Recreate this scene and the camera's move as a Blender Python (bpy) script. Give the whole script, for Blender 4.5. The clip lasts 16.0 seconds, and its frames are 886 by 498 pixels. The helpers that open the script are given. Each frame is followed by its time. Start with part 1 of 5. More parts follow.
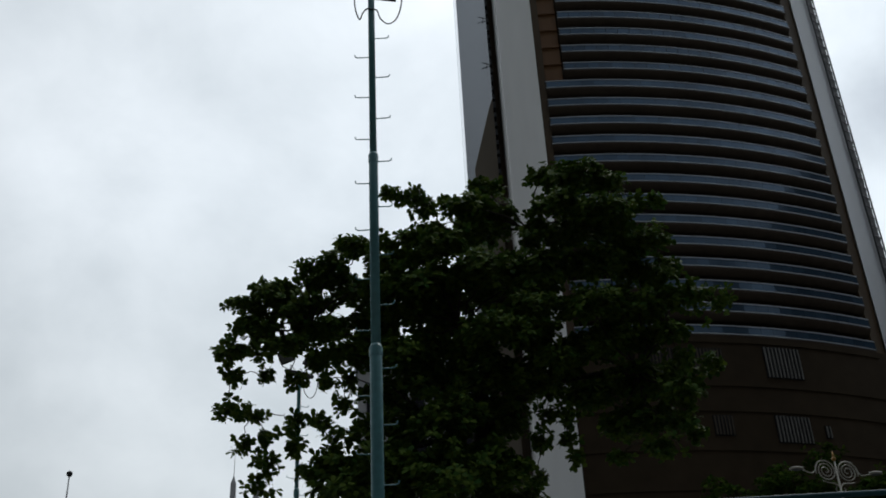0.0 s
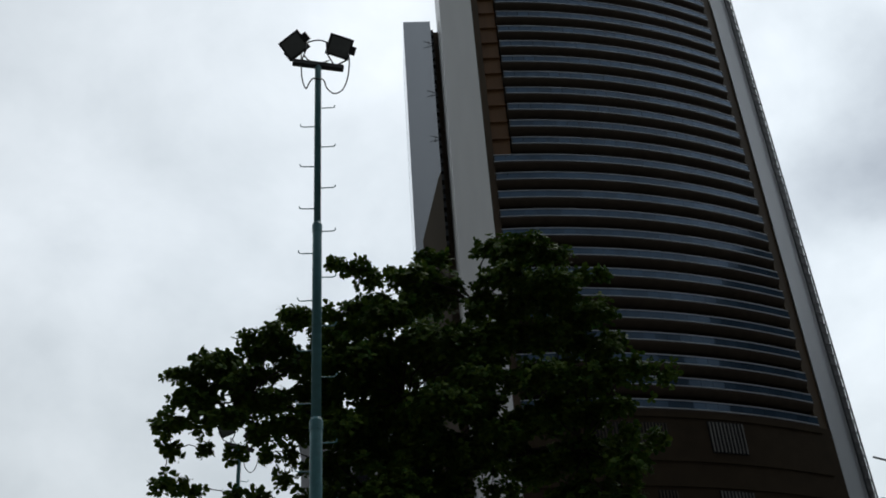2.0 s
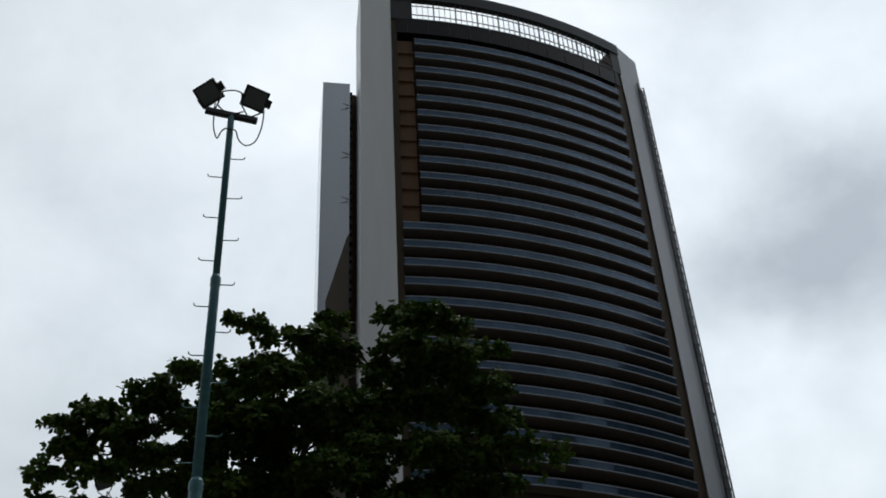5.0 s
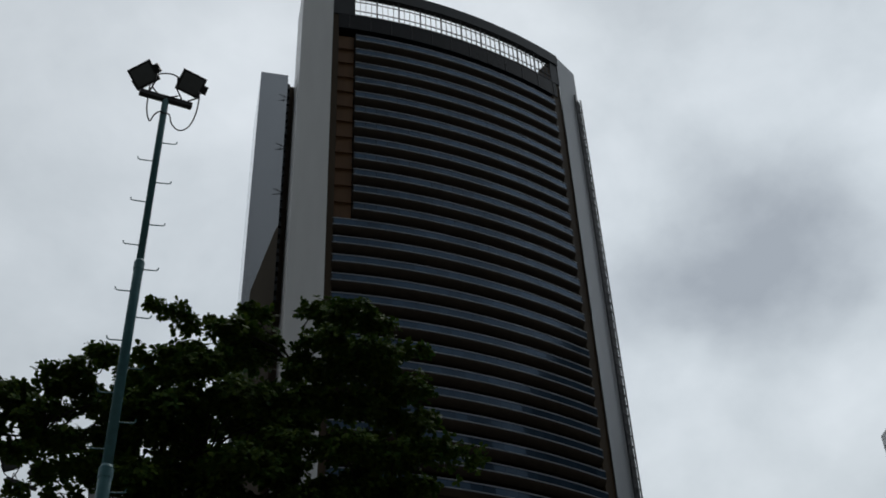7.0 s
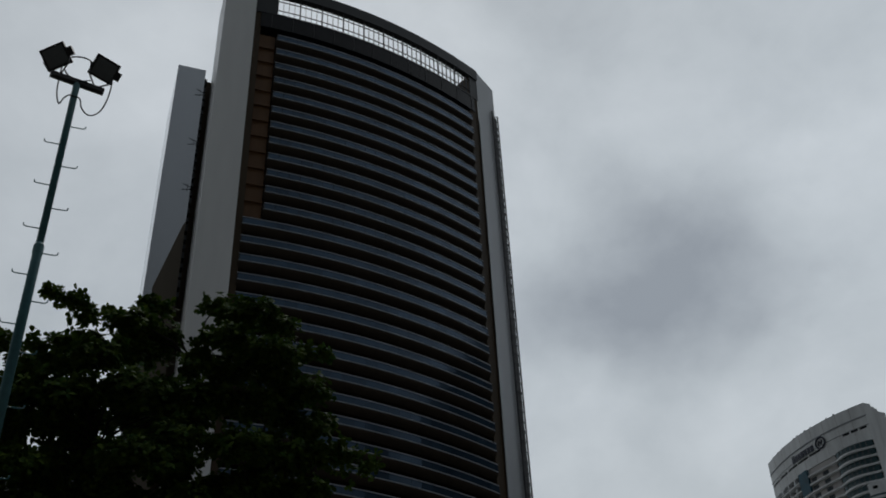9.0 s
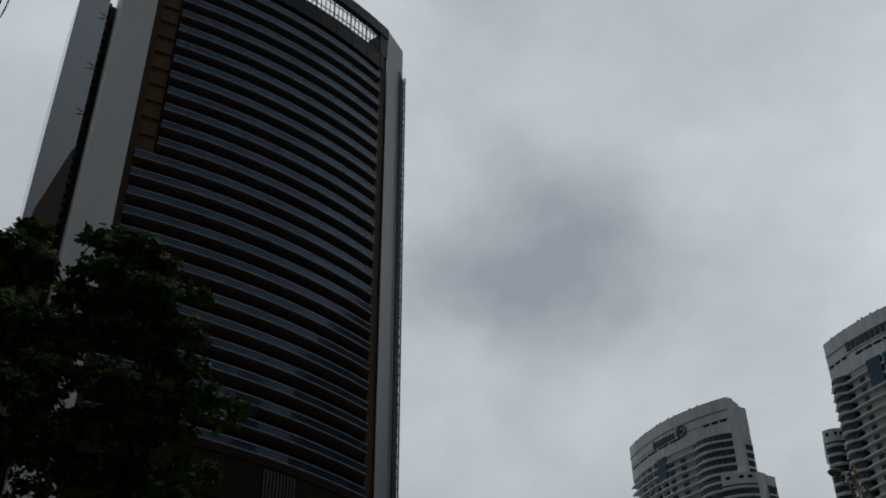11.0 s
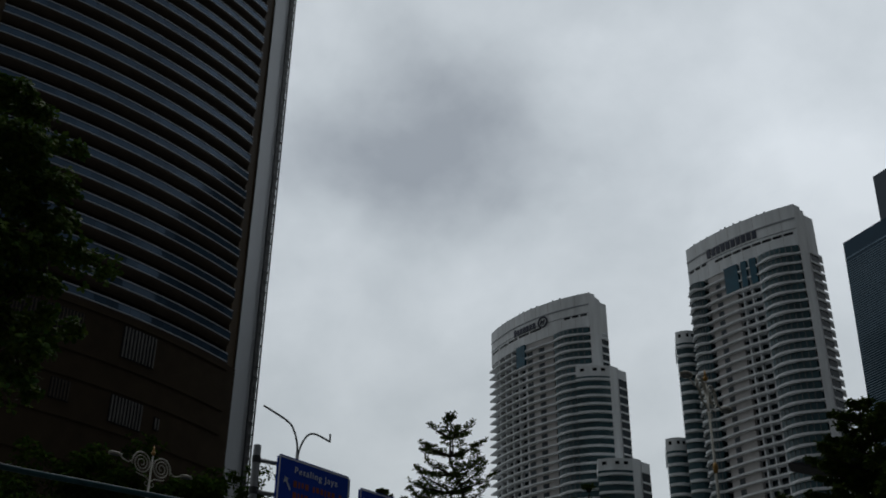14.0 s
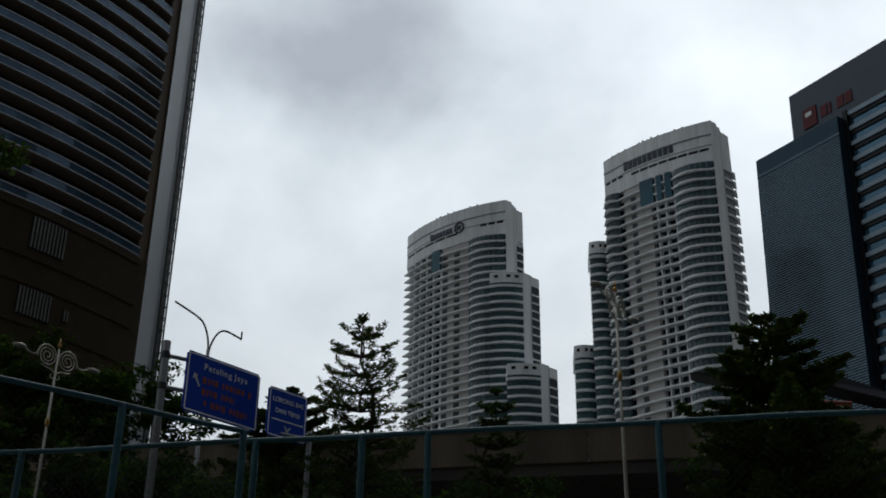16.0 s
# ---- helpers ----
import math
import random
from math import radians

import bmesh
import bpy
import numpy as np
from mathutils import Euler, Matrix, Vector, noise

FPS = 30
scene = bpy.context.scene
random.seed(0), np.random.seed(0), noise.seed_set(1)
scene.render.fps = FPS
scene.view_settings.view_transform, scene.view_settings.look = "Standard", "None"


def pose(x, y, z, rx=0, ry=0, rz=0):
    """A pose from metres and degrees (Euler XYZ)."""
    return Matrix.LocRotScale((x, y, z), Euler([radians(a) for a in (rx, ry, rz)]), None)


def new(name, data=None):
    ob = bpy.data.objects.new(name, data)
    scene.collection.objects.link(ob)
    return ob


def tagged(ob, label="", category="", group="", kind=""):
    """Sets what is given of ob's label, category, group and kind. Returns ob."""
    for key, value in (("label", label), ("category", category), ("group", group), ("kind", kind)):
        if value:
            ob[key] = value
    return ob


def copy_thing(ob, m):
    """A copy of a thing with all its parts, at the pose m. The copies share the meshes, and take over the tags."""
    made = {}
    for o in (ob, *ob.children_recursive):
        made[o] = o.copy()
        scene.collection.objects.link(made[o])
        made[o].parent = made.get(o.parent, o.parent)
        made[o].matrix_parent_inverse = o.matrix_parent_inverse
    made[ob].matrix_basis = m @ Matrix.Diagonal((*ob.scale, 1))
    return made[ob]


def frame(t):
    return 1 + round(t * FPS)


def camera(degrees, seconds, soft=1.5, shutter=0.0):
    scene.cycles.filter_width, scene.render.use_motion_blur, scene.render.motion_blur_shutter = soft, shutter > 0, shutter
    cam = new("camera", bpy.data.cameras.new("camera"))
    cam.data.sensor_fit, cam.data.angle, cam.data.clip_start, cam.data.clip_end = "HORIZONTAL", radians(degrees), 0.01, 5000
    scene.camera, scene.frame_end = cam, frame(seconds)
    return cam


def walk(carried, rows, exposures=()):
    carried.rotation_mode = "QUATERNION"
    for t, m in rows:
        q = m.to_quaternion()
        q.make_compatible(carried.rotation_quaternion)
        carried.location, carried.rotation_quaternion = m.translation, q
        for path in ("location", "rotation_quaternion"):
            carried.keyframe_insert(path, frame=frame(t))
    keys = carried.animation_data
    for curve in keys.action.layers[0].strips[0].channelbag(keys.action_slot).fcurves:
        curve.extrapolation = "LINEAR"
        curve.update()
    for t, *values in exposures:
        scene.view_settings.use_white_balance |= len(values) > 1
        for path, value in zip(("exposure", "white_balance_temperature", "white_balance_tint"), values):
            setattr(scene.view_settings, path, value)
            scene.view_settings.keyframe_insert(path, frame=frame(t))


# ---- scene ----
cam = camera(42.42, 16.0, soft=1.8)
PATH = [
    (0.0, pose(-0.036, -0.219, 1.477, 121.79, 2.48, 1.00)),
    (0.5, pose(-0.030, -0.196, 1.484, 122.75, 2.88, 0.35)),
    (1.0, pose(-0.017, -0.180, 1.501, 123.59, 3.04, -0.34)),
    (1.5, pose(-0.007, -0.135, 1.520, 124.48, 3.21, -0.93)),
    (2.0, pose(0.004, -0.087, 1.560, 125.26, 3.39, -1.54)),
    (2.5, pose(0.004, -0.043, 1.587, 126.06, 3.67, -2.14)),
    (3.0, pose(0.009, -0.014, 1.613, 126.88, 3.77, -2.93)),
    (3.5, pose(0.019, 0.016, 1.653, 127.57, 3.57, -4.03)),
    (4.0, pose(0.023, 0.042, 1.686, 128.10, 3.29, -5.28)),
    (6.5, pose(0.036, 0.077, 1.694, 128.08, 2.04, -12.03)),
    (7.0, pose(0.028, 0.072, 1.696, 128.02, 2.06, -13.08)),
    (7.5, pose(0.022, 0.053, 1.664, 128.22, 2.21, -14.16)),
    (8.0, pose(0.015, 0.029, 1.641, 128.38, 2.34, -15.45)),
    (8.5, pose(0.032, 0.024, 1.619, 128.41, 2.29, -16.99)),
    (9.0, pose(0.047, 0.017, 1.605, 128.29, 2.06, -18.87)),
    (11.5, pose(0.068, 0.009, 1.610, 125.40, -0.07, -28.91)),
    (12.0, pose(0.081, 0.033, 1.620, 124.62, -0.40, -30.67)),
    (12.5, pose(0.048, 0.013, 1.621, 123.75, -0.38, -31.99)),
    (13.0, pose(0.016, 0.001, 1.619, 122.64, -0.61, -33.08)),
    (13.5, pose(-0.027, 0.004, 1.629, 121.42, -0.58, -33.95)),
    (14.0, pose(-0.017, 0.021, 1.636, 120.10, -0.61, -34.96)),
    (14.5, pose(0.031, 0.038, 1.671, 118.75, -0.60, -36.04)),
    (15.0, pose(0.027, 0.036, 1.673, 117.42, -0.57, -37.20)),
    (15.5, pose(0.023, 0.034, 1.672, 116.17, -0.62, -38.42)),
    (16.0, pose(0.037, 0.047, 1.675, 115.30, -0.66, -39.63)),
]

walk(cam, PATH, [(0.0, 0.2), (2.0, 0.14), (4.0, 0.12), (6.5, -0.05), (7.0, -0.26), (8.0, -0.44), (9.0, -0.62), (11.5, -0.66),
                 (13.0, -0.62), (14.0, -0.52), (15.0, -0.24), (16.0, -0.06)])

# ---- world and sun: overcast ----
SUN_EL, SUN_AZ = 62.0, 25.0
world = bpy.data.worlds.new("overcast_sky")
scene.world = world
world.use_nodes = True
wn, wl = world.node_tree.nodes, world.node_tree.links
wn.clear()
w_out = wn.new("ShaderNodeOutputWorld")
w_bg = wn.new("ShaderNodeBackground")
w_bg.inputs["Strength"].default_value = 0.1
w_sky = wn.new("ShaderNodeTexSky")
w_sky.sky_type = "NISHITA"
w_sky.sun_disc = False
w_sky.sun_elevation, w_sky.sun_rotation = radians(SUN_EL), radians(SUN_AZ)
w_co = wn.new("ShaderNodeTexCoord")


def w_noise(scale, detail, rough, loc, squash=(1, 1, 1.25), distort=0.0):
    m = wn.new("ShaderNodeMapping")
    m.inputs["Location"].default_value = loc
    m.inputs["Scale"].default_value = squash
    n = wn.new("ShaderNodeTexNoise")
    n.inputs["Scale"].default_value = scale
    n.inputs["Detail"].default_value = detail
    n.inputs["Roughness"].default_value = rough
    n.inputs["Distortion"].default_value = distort
    wl.new(w_co.outputs["Generated"], m.inputs["Vector"])
    wl.new(m.outputs["Vector"], n.inputs["Vector"])
    return n.outputs["Fac"]


def w_math(op, a, b=None, c=None):
    n = wn.new("ShaderNodeMath")
    n.operation = op
    for i, v in enumerate((a, b, c)):
        if v is None:
            continue
        if isinstance(v, (int, float)):
            n.inputs[i].default_value = v
        else:
            wl.new(v, n.inputs[i])
    return n.outputs[0]


big = w_noise(2.2, 5.0, 0.5, (3.1, 0.4, 1.7))
fine = w_noise(7.0, 7.0, 0.55, (0.3, 2.2, 5.1), distort=0.15)
# one heavy grey cloud over the gap between the towers
warp = wn.new("ShaderNodeVectorMath")
warp.operation = "MULTIPLY_ADD"
warp_n = wn.new("ShaderNodeTexNoise")
warp_n.inputs["Scale"].default_value = 6.0
warp_n.inputs["Detail"].default_value = 6.0
wl.new(w_co.outputs["Generated"], warp_n.inputs["Vector"])
wl.new(warp_n.outputs["Color"], warp.inputs[0])
warp.inputs[1].default_value = (0.13, 0.13, 0.13)
wl.new(w_co.outputs["Generated"], warp.inputs[2])
CLOUD_AZ, CLOUD_EL = radians(33.0), radians(35.5)


def w_along(axis, half_width):
    """How far a direction lies from the cloud's middle along one axis, in half widths, squared."""
    n = wn.new("ShaderNodeVectorMath")
    n.operation = "DOT_PRODUCT"
    wl.new(warp.outputs[0], n.inputs[0])
    n.inputs[1].default_value = axis
    mean = 0.5 * 0.13 * sum(axis)
    k = w_math("DIVIDE", w_math("SUBTRACT", n.outputs["Value"], mean), half_width)
    return w_math("MULTIPLY", k, k)


near = w_math("SQRT", w_math("ADD", w_along((math.cos(CLOUD_AZ), -math.sin(CLOUD_AZ), 0.0), 0.16),
                             w_along((-math.sin(CLOUD_EL) * math.sin(CLOUD_AZ), -math.sin(CLOUD_EL) * math.cos(CLOUD_AZ), math.cos(CLOUD_EL)), 0.115)))
blob = wn.new("ShaderNodeMapRange")
blob.interpolation_type = "SMOOTHSTEP"
blob.inputs["From Min"].default_value, blob.inputs["From Max"].default_value = 0.1, 1.15
blob.inputs["To Min"].default_value, blob.inputs["To Max"].default_value = 0.27, 0.0
wl.new(near, blob.inputs["Value"])
cover = w_math("ADD", w_math("MULTIPLY", big, 0.58), w_math("MULTIPLY_ADD", fine, 0.36, 0.03))
cover = w_math("SUBTRACT", cover, blob.outputs[0])
ramp = wn.new("ShaderNodeValToRGB")
wl.new(cover, ramp.inputs["Fac"])
els = ramp.color_ramp.elements
els[0].position, els[0].color = 0.20, (3.8, 4.25, 4.75, 1)
els[1].position, els[1].color = 0.64, (9.15, 9.84, 10.42, 1)
mid = els.new(0.42)
mid.color = (6.55, 7.2, 7.7, 1)
w_mix = wn.new("ShaderNodeMix")
w_mix.data_type = "RGBA"
w_mix.inputs["Factor"].default_value = 0.93
wl.new(w_sky.outputs[0], w_mix.inputs["A"])
wl.new(ramp.outputs["Color"], w_mix.inputs["B"])
# thick overcast: brighter towards the veiled sun, heavier away from it
veil = wn.new("ShaderNodeVectorMath")
veil.operation = "DOT_PRODUCT"
wl.new(w_co.outputs["Generated"], veil.inputs[0])
veil.inputs[1].default_value = (math.sin(radians(25)) * math.cos(radians(35)), math.cos(radians(25)) * math.cos(radians(35)), math.sin(radians(35)))
veil_r = wn.new("ShaderNodeMapRange")
veil_r.interpolation_type = "SMOOTHSTEP"
veil_r.inputs["From Min"].default_value, veil_r.inputs["From Max"].default_value = -0.55, 0.8
veil_r.inputs["To Min"].default_value, veil_r.inputs["To Max"].default_value = 0.12, 1.0
wl.new(veil.outputs["Value"], veil_r.inputs["Value"])
w_scale = wn.new("ShaderNodeVectorMath")
w_scale.operation = "SCALE"
wl.new(w_mix.outputs["Result"], w_scale.inputs[0])
wl.new(veil_r.outputs[0], w_scale.inputs["Scale"])
# the cover thins a little towards the open side
thin = wn.new("ShaderNodeVectorMath")
thin.operation = "DOT_PRODUCT"
wl.new(w_co.outputs["Generated"], thin.inputs[0])
thin.inputs[1].default_value = (0.635, 0.706, 0.313)
thin_r = wn.new("ShaderNodeMapRange")
thin_r.inputs["From Min"].default_value, thin_r.inputs["From Max"].default_value = 0.45, 0.93
thin_r.inputs["To Min"].default_value, thin_r.inputs["To Max"].default_value = 0.79, 1.14
wl.new(thin.outputs["Value"], thin_r.inputs["Value"])
w_thin = wn.new("ShaderNodeVectorMath")
w_thin.operation = "SCALE"
wl.new(w_scale.outputs[0], w_thin.inputs[0])
wl.new(thin_r.outputs[0], w_thin.inputs["Scale"])
# and thickens into haze at the horizon
rise = wn.new("ShaderNodeSeparateXYZ")
wl.new(w_co.outputs["Generated"], rise.inputs[0])
rise_r = wn.new("ShaderNodeMapRange")
rise_r.inputs["From Min"].default_value, rise_r.inputs["From Max"].default_value = 0.15, 0.56
rise_r.inputs["To Min"].default_value, rise_r.inputs["To Max"].default_value = 0.0, 1.0
wl.new(rise.outputs["Z"], rise_r.inputs["Value"])
w_tint = wn.new("ShaderNodeMix")
w_tint.data_type = "RGBA"
w_tint.inputs["A"].default_value = (0.68, 0.68, 0.655, 1)
w_tint.inputs["B"].default_value = (1, 1, 1, 1)
wl.new(rise_r.outputs[0], w_tint.inputs["Factor"])
w_haze = wn.new("ShaderNodeVectorMath")
w_haze.operation = "MULTIPLY"
wl.new(w_thin.outputs[0], w_haze.inputs[0])
wl.new(w_tint.outputs["Result"], w_haze.inputs[1])
wl.new(w_haze.outputs[0], w_bg.inputs["Color"])
wl.new(w_bg.outputs[0], w_out.inputs["Surface"])

sun = new("sun", bpy.data.lights.new("sun", "SUN"))
sun.data.energy, sun.data.angle, sun.data.color = 0.5, radians(25), (1.0, 0.98, 0.95)
sun.matrix_world = pose(0, 0, 200, 90 - SUN_EL, 0, 180 - SUN_AZ)


# ---- materials ----
def material(name, color, rough=0.6, metal=0.0, vary=0.25, scale=3.0, bump=0.15, spec=0.5, random_piece=0.0, streak=False):
    """A surface with fine grain and broad stains, sizes in metres."""
    m = bpy.data.materials.new(name)
    m.use_nodes = True
    n, l = m.node_tree.nodes, m.node_tree.links
    p = n["Principled BSDF"]
    p.inputs["Roughness"].default_value = rough
    p.inputs["Metallic"].default_value = metal
    p.inputs["Specular IOR Level"].default_value = spec
    geo = n.new("ShaderNodeNewGeometry")
    mp = n.new("ShaderNodeMapping")
    mp.inputs["Scale"].default_value = (1, 1, 0.15) if streak else (1, 1, 1)
    l.new(geo.outputs["Position"], mp.inputs["Vector"])
    a = n.new("ShaderNodeTexNoise")
    a.inputs["Scale"].default_value, a.inputs["Detail"].default_value = scale, 6.0
    b = n.new("ShaderNodeTexNoise")
    b.inputs["Scale"].default_value, b.inputs["Detail"].default_value = scale * 0.13, 3.0
    l.new(mp.outputs[0], a.inputs["Vector"])
    l.new(mp.outputs[0], b.inputs["Vector"])
    mul = n.new("ShaderNodeMath")
    mul.operation = "ADD"
    l.new(a.outputs["Fac"], mul.inputs[0])
    l.new(b.outputs["Fac"], mul.inputs[1])
    last = mul.outputs[0]
    if random_piece:
        info = n.new("ShaderNodeObjectInfo")
        ma = n.new("ShaderNodeMath")
        ma.operation = "MULTIPLY_ADD"
        both = n.new("ShaderNodeMath")
        both.operation = "ADD"
        l.new(info.outputs["Random"], both.inputs[0])
        l.new(geo.outputs["Random Per Island"], both.inputs[1])
        frac = n.new("ShaderNodeMath")
        frac.operation = "FRACT"
        l.new(both.outputs[0], frac.inputs[0])
        l.new(frac.outputs[0], ma.inputs[0])
        ma.inputs[1].default_value = random_piece
        l.new(last, ma.inputs[2])
        last = ma.outputs[0]
    rng = n.new("ShaderNodeMapRange")
    rng.inputs["From Min"].default_value, rng.inputs["From Max"].default_value = 0.6, 1.4 + random_piece
    rng.inputs["To Min"].default_value, rng.inputs["To Max"].default_value = 1 - vary, 1 + vary
    l.new(last, rng.inputs["Value"])
    mix = n.new("ShaderNodeVectorMath")
    mix.operation = "SCALE"
    mix.inputs[0].default_value = color
    l.new(rng.outputs[0], mix.inputs["Scale"])
    l.new(mix.outputs[0], p.inputs["Base Color"])
    if bump:
        bp = n.new("ShaderNodeBump")
        bp.inputs["Strength"].default_value = bump
        bp.inputs["Distance"].default_value = 0.02
        l.new(a.outputs["Fac"], bp.inputs["Height"])
        l.new(bp.outputs[0], p.inputs["Normal"])
    return m


def leaf_material(name, color, second, gloss=0.09):
    m = bpy.data.materials.new(name)
    m.use_nodes = True
    n, l = m.node_tree.nodes, m.node_tree.links
    p = n["Principled BSDF"]
    geo = n.new("ShaderNodeNewGeometry")
    rmp = n.new("ShaderNodeValToRGB")
    rmp.color_ramp.elements[0].color = (*color, 1)
    rmp.color_ramp.elements[1].color = (*second, 1)
    e = rmp.color_ramp.elements.new(0.97)
    e.color = (second[0] * 1.6, second[1] * 1.0, second[2] * 0.8, 1)
    l.new(geo.outputs["Random Per Island"], rmp.inputs["Fac"])
    l.new(rmp.outputs["Color"], p.inputs["Base Color"])
    p.inputs["Roughness"].default_value = 0.55
    p.inputs["Specular IOR Level"].default_value = gloss
    tr = n.new("ShaderNodeBsdfTranslucent")
    l.new(rmp.outputs["Color"], tr.inputs["Color"])
    mx = n.new("ShaderNodeMixShader")
    mx.inputs["Fac"].default_value = 0.15
    l.new(p.outputs[0], mx.inputs[1])
    l.new(tr.outputs[0], mx.inputs[2])
    l.new(mx.outputs[0], n["Material Output"].inputs["Surface"])
    return m


